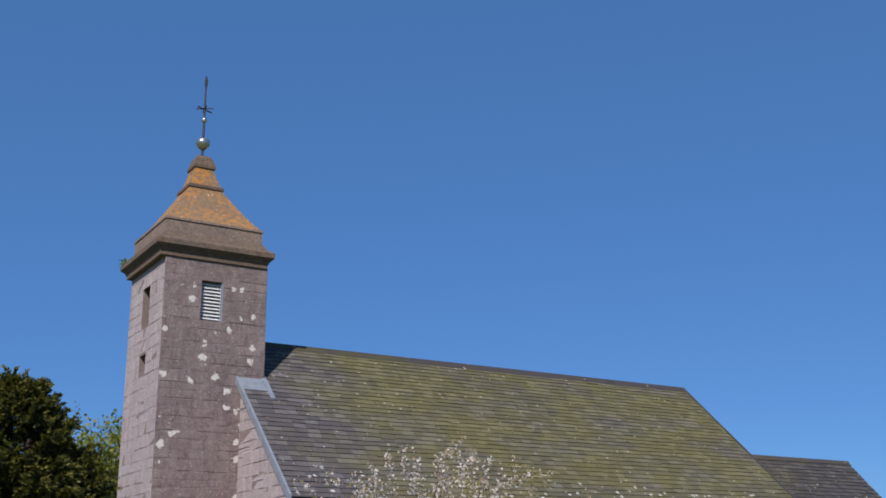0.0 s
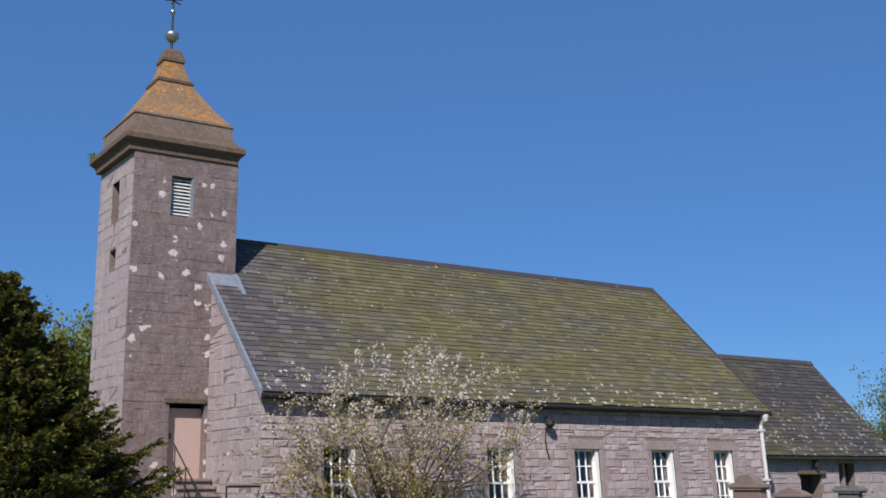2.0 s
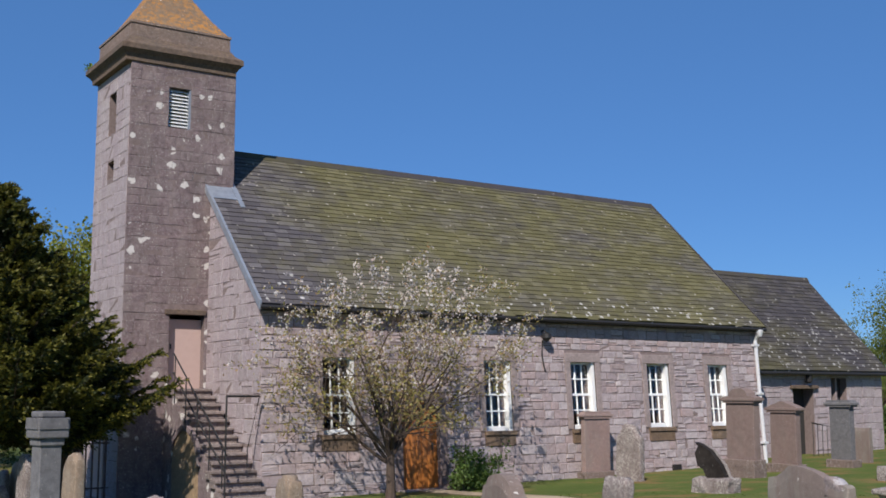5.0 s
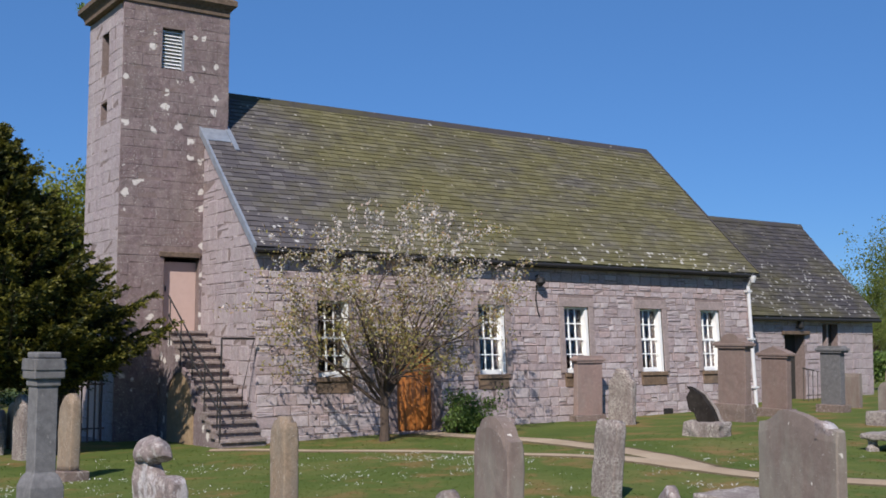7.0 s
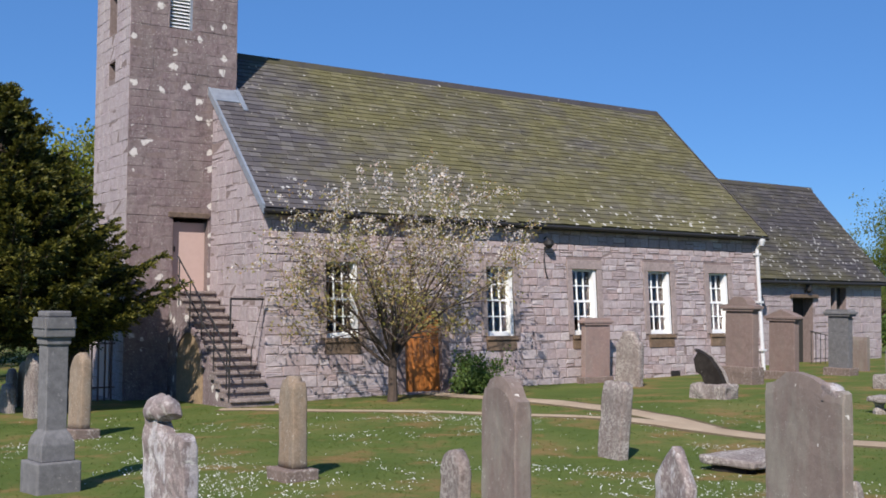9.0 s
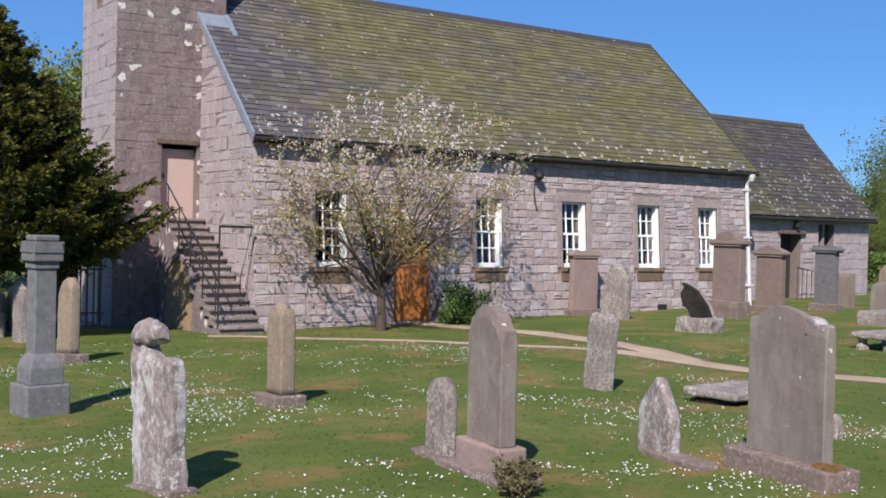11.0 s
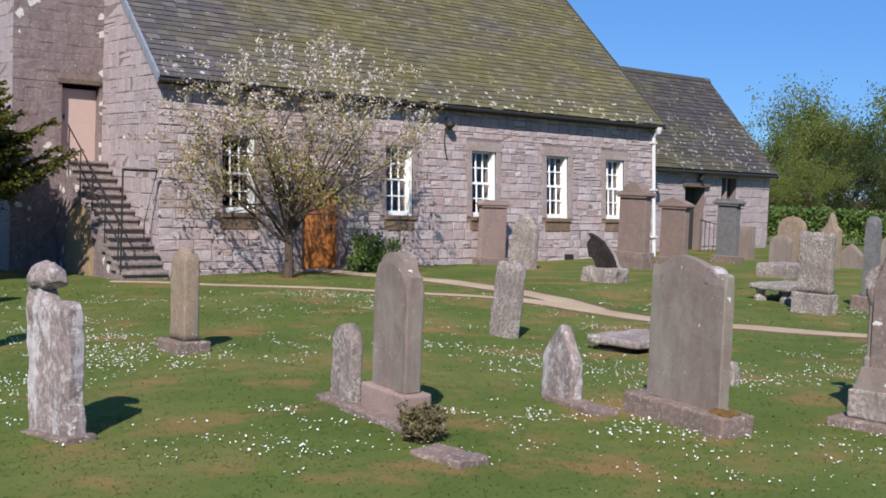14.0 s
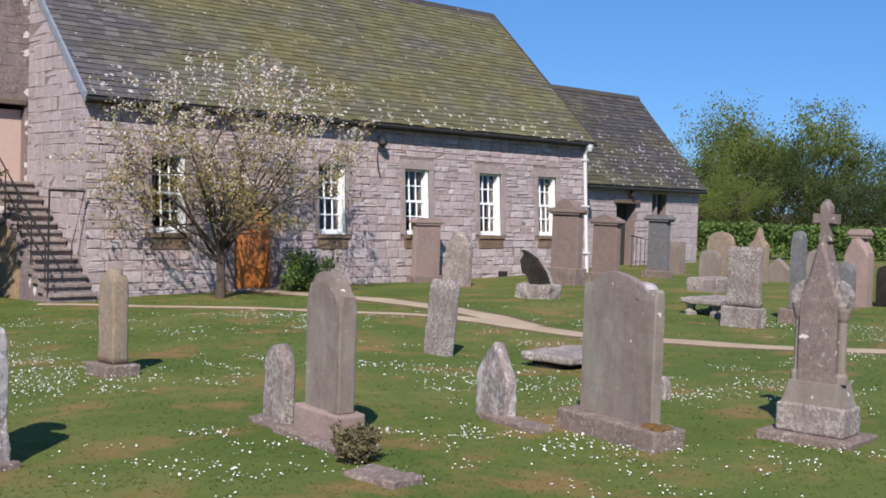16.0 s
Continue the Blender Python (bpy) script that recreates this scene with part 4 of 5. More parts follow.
def gravestone(x, y, W, H, T, top, material, label, turn=8.0, rough=0.006, seed=0, lean=(0, 0), plinth=None, taper=0.0, cap=None, group="gravestones"):
    g = thing("gravestone", (x, y, gz(x, y)), turn, label, "gravestone", group, lean=lean)
    z = 0.0
    if plinth:
        pw, ph, pt, pm = plinth
        part("plinth", worn_block(bmesh.new(), -pt / 2, pt / 2, -pw / 2, pw / 2, -0.1, ph, 0.012, 0.02, seed), pm, g)
        z = ph
    bm = slab(bmesh.new(), W, H - z + 0.0 + (0.15 if not plinth else 0.0), T, top, rough, seed, z - (0.15 if not plinth else 0.0), taper)
    part("stone", bm, material, g, smooth=rough > 0.009)
    if cap:
        cw, ct, kind = cap
        lower = boxed(-ct / 2, ct / 2, -cw / 2, cw / 2, H, H + 0.07, bevel=0.012)
        box(lower, -ct * 0.43, ct * 0.43, -cw * 0.45, cw * 0.45, H - 0.05, H)
        part("moulding", lower, material, g)
        if kind == "scroll":
            o = [(-cw * 0.5, H + 0.07), (-cw * 0.42, H + 0.1), (-cw * 0.3, H + 0.12)] + [(cw * 0.27 * math.cos(a), H + 0.12 + 0.19 * math.sin(a)) for a in [math.pi - k * math.pi / 8 for k in range(9)]] + [(cw * 0.3, H + 0.12), (cw * 0.42, H + 0.1), (cw * 0.5, H + 0.07)]
        elif kind == "point":
            o = [(-cw * 0.48, H + 0.07), (-cw * 0.3, H + 0.14), (0, H + 0.24), (cw * 0.3, H + 0.14), (cw * 0.48, H + 0.07)]
        else:
            o = [(-cw * 0.44, H + 0.07), (-cw * 0.4, H + 0.13), (cw * 0.4, H + 0.13), (cw * 0.44, H + 0.07)]
        part("pediment", prism(bmesh.new(), o, -ct * 0.42, ct * 0.42), material, g)
    return g


# near rows
white = thing("gravestone", (2.945, 8.095, gz(2.945, 8.095)), 9.0, "rough old gravestone with a broken round head, white with lichen", "gravestone", "gravestones", lean=(-5.5, 1.0))
bm = slab(bmesh.new(), 0.60, 1.27, 0.13, table((-1, 0.85), (-0.9, 0.885), (-0.4, 0.90), (0.1, 0.905), (0.16, 0.96), (0.9, 0.965), (1, 0.94)), 0.018, 3, -0.15, -0.02, 18, 20)
head = bmesh.ops.create_icosphere(bm, subdivisions=4, radius=1.0, matrix=Matrix.LocRotScale((0, 0.10, 1.165), None, (0.105, 0.205, 0.11)))["verts"]
for v in head:
    v.co.z = max(v.co.z, 1.10 + 0.25 * max(0.0, 0.05 - v.co.y))
    v.co += 0.035 * noise.noise_vector(v.co * 6) + 0.016 * noise.noise_vector(v.co * 19)
slab(bm, 0.20, 0.14, 0.12, FLAT, 0.012, 9, 1.02, 0.0, 8, 4, (0, 0.18))
part("stone", bm, M_ROUGH, white)
part("plinth", worn_block(bmesh.new(), -0.13, 0.13, -0.34, 0.36, -0.1, 0.03, 0.02), M_BASE, white)
gravestone(5.63, 11.6, 0.36, 1.17, 0.18, table((-1, 0.93), (-0.7, 0.95), (-0.45, 0.93), (-0.2, 1.0), (0.35, 1.0), (0.5, 0.94), (0.75, 0.96), (1, 0.9)), M_BUFF, "narrow buff gravestone with a shaped head on a socket", turn=0.0, rough=0.014, seed=5, plinth=(0.52, 0.13, 0.42, M_BASE))
gravestone(5.51, 8.12, 0.35, 0.70, 0.12, ROUND(0.2), M_SPECK, "small round-topped gravestone speckled with lichen", turn=-5.0, rough=0.014, seed=6, lean=(0, 1))
gravestone(5.54, 7.42, 0.53, 1.385, 0.16, table((-1, 0.83), (-0.86, 0.845), (-0.76, 0.86), (-0.72, 0.90), (-0.55, 0.945), (-0.3, 0.98), (0, 1.0), (0.35, 0.995), (0.6, 0.965), (0.74, 0.955), (0.78, 0.91), (0.9, 0.90), (1, 0.855)), M_SMOOTH, "tall smooth brown gravestone with a rounded flaking top", turn=-5.0, rough=0.006, seed=7, plinth=(0.68, 0.25, 0.29, M_PINKISH))
kerb = thing("grave_kerb", (5.2, 7.25, gz(5.2, 7.25)), -6.0, "low pink sandstone kerb under two gravestones", "kerb")
part("slab", worn_block(bmesh.new(), 0.02, 0.44, -0.42, 0.62, -0.1, 0.05, 0.015, 0.015, 3, 6), M_BASE, kerb)
part("slab", worn_block(bmesh.new(), 0.05, 0.40, 0.63, 1.18, -0.1, 0.03, 0.02, 0.015, 4, 5), M_BASE, kerb)
flag = thing("broken_slab", (5.04, 6.1, gz(5.04, 6.1)), 8.0, "broken flat piece of brown gravestone lying in grass", "stone slab")
part("slab", worn_block(bmesh.new(), -0.15, 0.17, -0.26, 0.24, -0.03, 0.05, 0.025, 0.015, 8, 4), M_BASE, flag)
gravestone(7.42, 7.36, 0.50, 0.72, 0.12, table((-1, 0.62), (-0.6, 0.80), (-0.25, 0.97), (0, 1.0), (0.35, 0.93), (0.8, 0.76), (1, 0.66)), M_ROUGH, "small pointed gravestone crusted with pale lichen", turn=-10.0, rough=0.016, seed=8, lean=(0, 2))
broad = gravestone(7.62, 6.05, 0.92, 1.43, 0.11, table((-1, 0.885), (-0.9, 0.90), (-0.62, 0.905), (-0.5, 0.925), (-0.3, 0.96), (0.0, 0.985), (0.3, 1.0), (0.48, 0.99), (0.52, 0.955), (0.7, 0.945), (0.78, 0.92), (1, 0.905)), M_SMOOTH, "broad smooth brown gravestone with shouldered top, one edge broken", turn=-9.0, rough=0.006, seed=9, plinth=(1.25, 0.17, 0.36, M_BASE))
part("flake", slab(bmesh.new(), 0.22, 0.16, 0.114, table((-1, 0.55), (-0.5, 0.62), (-0.1, 0.9), (0.4, 1.0), (1, 0.9)), 0.025, 4, 1.21, 0.1, 12, 6, (0.01, -0.30)), M_ROUGH, broad, "flaked corner crusted with white lichen", smooth=True)
moss = bmesh.new()
for k, (mx, my, mr) in enumerate(((-0.04, -0.45, 0.09), (0.03, -0.52, 0.07), (-0.08, -0.56, 0.06), (0.0, -0.38, 0.05))):
    for v in bmesh.ops.create_icosphere(moss, subdivisions=3, radius=mr, matrix=Matrix.LocRotScale((mx, my, 0.17), None, (1, 1, 0.35)))["verts"]:
        v.co += 0.018 * noise.noise_vector(v.co * 22)
part("moss", moss, M_MOSS, broad, "orange-brown moss cushion on the plinth", smooth=True)
kerb = thing("grave_kerb", (7.35, 6.95, gz(7.35, 6.95)), -10.0, "low stone kerb in grass between two gravestones", "kerb")
part("slab", worn_block(bmesh.new(), -0.12, 0.12, -0.35, 0.5, -0.1, 0.05, 0.015, 0.015, 5, 4), M_BASE, kerb)
gravestone(10.07, 11.13, 0.46, 1.03, 0.16, table((-1, 0.97), (-0.6, 1.0), (0.2, 0.98), (0.7, 0.99), (1, 0.95)), M_SPECK, "leaning grey gravestone with a worn flat top", turn=-4.0, rough=0.014, seed=11, lean=(3.0, 3))
ledger = thing("ledger_stone", (10.75, 9.35, gz(10.75, 9.35)), 5.0, "flat ledger stone raised on low stubs, white with lichen", "grave slab")
part("slab", worn_block(bmesh.new(), -0.55, 0.55, -0.40, 0.40, 0.07, 0.17, 0.025, 0.03, 2, 5), M_SPECK, ledger)
for sx in (-0.38, 0.3):
    part("stub", worn_block(bmesh.new(), sx - 0.1, sx + 0.1, -0.26, 0.26, -0.1, 0.08, 0.01), M_DARKSTONE, ledger)
M_BROWN = rock("brown_memorial_sandstone", [(0.225, 0.16, 0.142), (0.25, 0.18, 0.16)], lichen=0.12, stain=0.4, streaks=True, bump=0.4, second=((0.25, 0.2, 0.175), 0.5), mottle=0.3, grainy=0.35)


# middle distance
gravestone(18.5, 19.86, 0.72, 1.33, 0.18, table((-1, 0.8), (-0.7, 0.86), (-0.4, 1.0), (0.4, 1.0), (0.7, 0.86), (1, 0.8)), M_SPECK, "tall pale weathered gravestone near the church wall", rough=0.012, seed=12, lean=(1, 0))
gravestone(18.98, 21.62, 0.84, 1.52, 0.16, FLAT, M_PINKISH, "pink sandstone memorial leaning on the church wall", turn=90, rough=0.006, seed=13, plinth=(0.98, 0.16, 0.3, M_BASE), cap=(1.0, 0.26, "low"), group="wall memorials")
gravestone(20.9, 18.5, 0.86, 1.80, 0.22, FLAT, M_BROWN, "large brown memorial with a scrolled pediment", turn=0, seed=14, plinth=(0.98, 0.42, 0.44, M_BASE), cap=(1.06, 0.36, "scroll"), group="wall memorials")
gravestone(22.85, 18.85, 0.80, 1.52, 0.2, FLAT, M_BROWN, "brown memorial with a pointed pediment", turn=0, seed=15, plinth=(0.95, 0.2, 0.4, M_BASE), cap=(1.02, 0.32, "point"), group="wall memorials")
gravestone(24.9, 18.7, 0.62, 1.6, 0.2, FLAT, M_GREY, "grey memorial with a moulded flat cap", turn=0, seed=16, plinth=(0.82, 0.2, 0.4, M_BASE), cap=(0.86, 0.34, "low"), group="wall memorials")
gravestone(26.9, 19.6, 0.62, 0.95, 0.15, FLAT, M_SMOOTH, "plain square brown gravestone beside the railing", turn=0, seed=17)

broken = thing("broken_gravestone", (17.3, 16.1, gz(17.3, 16.1)), 8.0, "dark broken gravestone tilted on a pale lichened base", "gravestone")
part("plinth", worn_block(bmesh.new(), -0.26, 0.26, -0.48, 0.40, -0.1, 0.30, 0.04, 0.05, 4, 5), M_SPECK, broken)
o = [(-0.33, 0.28), (0.14, 0.28), (0.22, 0.46), (0.35, 0.52), (0.41, 0.78), (0.32, 0.92), (0.4, 1.0), (0.3, 0.97), (0.05, 0.84), (-0.19, 0.56)]
part("stone", prism(bmesh.new(), o, -0.08, 0.06), M_DARKSTONE, broken, "dark slate-brown slab with a jagged edge")
part("edge", prism(bmesh.new(), [(-0.35, 0.28), (-0.21, 0.56), (0.03, 0.84), (0.28, 0.97), (0.24, 0.9), (0.05, 0.76), (-0.15, 0.5), (-0.27, 0.28)], 0.0601, 0.14), M_SPECK, broken)

gravestone(16.4, 10.5, 0.60, 1.36, 0.16, table((-1, 1.0), (-0.5, 0.99), (0.0, 1.0), (0.3, 0.97), (0.6, 1.0), (1, 0.98)), M_SPECK, "grey rectangular gravestone with an uneven top", turn=0, rough=0.012, seed=18, plinth=(0.70, 0.34, 0.30, M_SPECK))
tomb = thing("table_tomb", (17.95, 12.1, gz(17.95, 12.1)), 4.0, "low table tomb, pale slab on dark supports", "tomb")
part("slab", worn_block(bmesh.new(), -0.62, 0.62, -0.42, 0.42, 0.2, 0.31, 0.025, 0.03, 6, 5), M_SPECK, tomb)
for sx, sy in ((-0.45, -0.28), (-0.45, 0.25), (0.4, -0.25), (0.4, 0.28)):
    part("leg", lathe(bmesh.new(), [(0.12, -0.1), (0.12, 0.05), (0.08, 0.1), (0.08, 0.15), (0.12, 0.21)], 8, (sx, sy, 0)), M_SPECK, tomb)
gravestone(24.75, 16.6, 0.78, 1.3, 0.16, ROUND(0.22), M_BUFF, "buff round-topped sandstone gravestone", turn=0, seed=19)
gravestone(24.0, 16.4, 0.58, 0.86, 0.14, ROUND(0.2), M_SMOOTH, "small round-topped gravestone set before a taller one", turn=0, seed=20)
chest = thing("chest_tomb", (22.0, 14.9, gz(22, 14.9)), 0.0, "low pale stone chest tomb", "tomb")
part("slab", worn_block(bmesh.new(), -0.5, 0.5, -0.42, 0.42, -0.1, 0.3, 0.02, 0.03, 7, 4), M_SPECK, chest)
gravestone(25.5, 15.95, 0.5, 1.42, 0.2, table((-1, 0.72), (-0.5, 0.78), (-0.2, 0.93), (0, 1.0), (0.2, 0.93), (0.5, 0.78), (1, 0.72)), M_BUFF, "tall pointed gravestone with a small finial", turn=0, seed=21)
gravestone(17.75, 10.3, 0.2, 1.62, 0.2, ROUND(0.1), M_GREY, "narrow tall grey gravestone", turn=0, seed=22, plinth=(0.5, 0.25, 0.4, M_BASE))
gravestone(25.9, 15.6, 0.62, 0.62, 0.14, POINT(0.35), M_SMOOTH, "small pointed brown gravestone", turn=0, seed=23)
gravestone(20.7, 11.0, 0.42, 0.95, 0.16, ROUND(0.2), M_GREY, "plain grey rounded gravestone", turn=0, seed=24)
gravestone(21.55, 11.15, 0.50, 1.45, 0.3, table((-1, 0.78), (-0.7, 0.88), (-0.4, 0.95), (0, 1.0), (0.4, 0.95), (0.7, 0.88), (1, 0.78)), M_PINKISH, "red sandstone memorial with a small urn cap", turn=0, seed=25, cap=(0.42, 0.3, "low"))
gravestone(21.9, 10.55, 0.72, 0.86, 0.16, ROUND(0.15), M_DARKSTONE, "low dark polished gravestone", turn=0, seed=26)
gravestone(27.5, 15.4, 0.6, 0.8, 0.15, ROUND(0.25), M_SMOOTH, "small brown round-topped gravestone", turn=0, seed=27)
gravestone(9.45, 6.95, 0.13, 0.25, 0.12, ROUND(0.3), M_SPECK, "stump of a gravestone white with lichen", turn=0, seed=28, rough=0.02)
for k, (x, y, w, h, t) in enumerate([(5.6, 25.5, 0.4, 0.85, 0.12), (5.85, 25.3, 0.55, 1.0, 0.14), (5.3, 22.4, 0.45, 1.25, 0.15), (6.1, 26.8, 0.5, 0.7, 0.14), (5.2, 24.0, 0.5, 0.6, 0.14)]):
    gravestone(x, y, w, h, t, ROUND(0.2), M_BUFF if k % 2 else M_SPECK, "old gravestone in the shade behind the yew", seed=30 + k, rough=0.01)
gravestone(5.0, 18.05, 0.5, 1.36, 0.16, table((-1, 0.9), (-0.4, 1.0), (0.5, 0.94), (1, 0.8)), M_BUFF, "leaning buff gravestone on a stone socket", seed=36, rough=0.01, lean=(-3, 2), plinth=(0.7, 0.14, 0.42, M_BASE))


def pillar():
    p = thing("pillar_monument", (3.2, 12.6, gz(3.2, 12.6)), 8.0, "grey granite pillar monument with a heavy square cap", "monument")
    sq = lambda h, z0, z1, b=0.012: boxed(-h * 0.82, h * 0.82, -h * 0.82, h * 0.82, z0, z1, bevel=b)
    part("base", sq(0.30, -0.15, 0.34, 0.02), M_GREY, p)
    bm = bmesh.new()
    prev = None
    for h, z in [(0.23, 0.34), (0.23, 0.52), (0.20, 0.6), (0.16, 0.66), (0.145, 0.67), (0.145, 1.62)]:
        ring = [bm.verts.new((0.82 * h * a, 0.82 * h * b, z)) for a, b in ((-1, -1), (1, -1), (1, 1), (-1, 1))]
        if prev:
            for k in range(4):
                bm.faces.new((prev[k], prev[(k + 1) % 4], ring[(k + 1) % 4], ring[k]))
        else:
            bm.faces.new(ring[::-1])
        prev = ring
    bm.faces.new(prev)
    bmesh.ops.bevel(bm, geom=list(bm.edges), offset=0.008, segments=1, affect="EDGES")
    part("shaft", bm, M_GREY, p)
    cap = part("cap", sq(0.17, 1.60, 1.68), M_GREY, p)
    part("cap_block", sq(0.21, 1.68, 1.90, 0.015), M_GREY, cap)
    part("cap_top", sq(0.17, 1.90, 1.97, 0.02), M_GREY, cap)
    for a in range(4):
        bm = prism(bmesh.new(), [(-0.165, 1.78), (0.165, 1.78), (0.14, 1.90), (-0.14, 1.90)], 0.168, 0.185)
        bmesh.ops.rotate(bm, verts=bm.verts, cent=(0, 0, 0), matrix=Matrix.Rotation(a * math.pi / 2, 3, "Z"))
        part("cap_panel", bm, M_GREY, cap)


pillar()


def cross_monument():
    at = (8.86, 4.88)
    c = thing("cross_monument", (*at, gz(*at)), 6.0, "tall gabled sandstone monument with a stone cross, streaked with white lichen", "monument")
    part("step", worn_block(bmesh.new(), -0.30, 0.30, -0.41, 0.42, -0.1, 0.06, 0.012, 0.015, 1, 4), M_BASE, c)
    part("plinth", worn_block(bmesh.new(), -0.18, 0.18, -0.30, 0.30, 0.06, 0.31, 0.012, 0.02, 2, 4), M_SPECK, c)
    part("plinth", prism(bmesh.new(), [(-0.27, 0.31), (0.27, 0.31), (0.25, 0.36), (0.21, 0.50), (-0.21, 0.50), (-0.25, 0.36)], -0.15, 0.15), M_SMOOTH, c)
    body = part("shaft", slab(bmesh.new(), 0.33, 1.24, 0.19, table((-1, 0.62), (-0.72, 0.70), (-0.3, 0.90), (-0.14, 0.985), (0, 1.0), (0.14, 0.985), (0.3, 0.90), (0.72, 0.70), (1, 0.62)), 0.004, 3, 0.50, 0.06), M_CROSS, c)
    for s in (-1, 1):
        part("colonnette", lathe(bmesh.new(), [(0.06, 0.0), (0.06, 0.06), (0.04, 0.09), (0.036, 0.52), (0.05, 0.55), (0.068, 0.62), (0.068, 0.66)], 12, (-0.02, s * 0.19, 0.50)), M_SMOOTH, c)
        part("gablet", prism(bmesh.new(), [(s * 0.13, 1.16), (s * 0.25, 1.16), (s * 0.25, 1.25), (s * 0.2, 1.33), (s * 0.14, 1.37)], -0.08, 0.08), M_SPECK, c)
    z = 1.70
    part("cross", prism(bmesh.new(), [(-0.05, z), (0.05, z), (0.03, z + 0.14), (0.045, z + 0.16), (0.105, z + 0.15), (0.105, z + 0.235), (0.045, z + 0.225), (0.045, z + 0.30), (0.0, z + 0.36), (-0.045, z + 0.30), (-0.045, z + 0.225), (-0.105, z + 0.235), (-0.105, z + 0.15), (-0.045, z + 0.16), (-0.03, z + 0.14)], -0.04, 0.04), M_CROSS, c, "small stone cross with flared arms")


M_CROSS = rock("white_crusted_sandstone", [(0.205, 0.155, 0.14), (0.235, 0.18, 0.162)], lichen=0.28, lichen_colour=(0.55, 0.52, 0.5), lichen_scale=2.0, spot=0.22, spot_scale=7.0, stain=0.35)
cross_monument()
fence = thing("iron_railing", (7.6, 26.0, -0.5), label="rusty pink iron railing beside the tower", category="railing")
M_RUST = paint("rusty_iron", (0.17, 0.105, 0.088), 0.8, 0.5)
for i in range(6):
    part("bar", tube(bmesh.new(), [(7.05 + i * 0.15, 25.6, -0.6), (7.05 + i * 0.15, 25.6, 0.95)], 0.022, 5), M_RUST, fence, "", (7.6, 26.0, -0.5))
for z in (-0.2, 0.8):
    part("rail", tube(bmesh.new(), [(7.0, 25.6, z), (7.88, 25.6, z)], 0.02, 5), M_RUST, fence, "", (7.6, 26.0, -0.5))


# ---- trees and plants ----
def unit(rng, up=0.0):
    v = Vector((rng.gauss(0, 1), rng.gauss(0, 1), rng.gauss(0, 1) + up))
    return v.normalized()


def leaves_at(points, rng, size, spread, count, droop=0.0, shape=0.55):
    """Small four-cornered leaves round each of the points."""
    out = []
    for p in points:
        for _ in range(count):
            q = Vector(p) + Vector((rng.gauss(0, spread), rng.gauss(0, spread), rng.gauss(0, spread) * 0.8))
            s = size * rng.uniform(0.6, 1.3)
            a = unit(rng, -droop)
            b = a.cross(unit(rng)).normalized() * s * shape * 0.5
            a = a * s
            out += [q, q + a * 0.5 + b, q + a, q + a * 0.5 - b]
    return np.array([tuple(v) for v in out])


def branch(rng, bm, p, way, length, radius, depth, tips, bend=0.25, lift=0.12, kids=(3, 4), sides=5):
    pts, rad = [p.copy()], [radius]
    n = 4
    for i in range(n):
        way = (way + bend * unit(rng) * 0.5 + Vector((0, 0, lift * 0.5))).normalized()
        p = p + way * length / n
        pts.append(p.copy())
        rad.append(radius * (1 - 0.55 * (i + 1) / n))
    tube(bm, pts, rad, sides if depth > 1 else 3)
    if depth <= 1:
        tips += pts[1:]
    if depth == 0:
        return
    for _ in range(rng.randint(*kids)):
        k = rng.randint(1, n)
        side = (way + unit(rng) * 0.95).normalized()
        branch(rng, bm, pts[k], side, length * rng.uniform(0.55, 0.8), rad[k] * 0.62, depth - 1, tips, bend, lift, kids, sides)


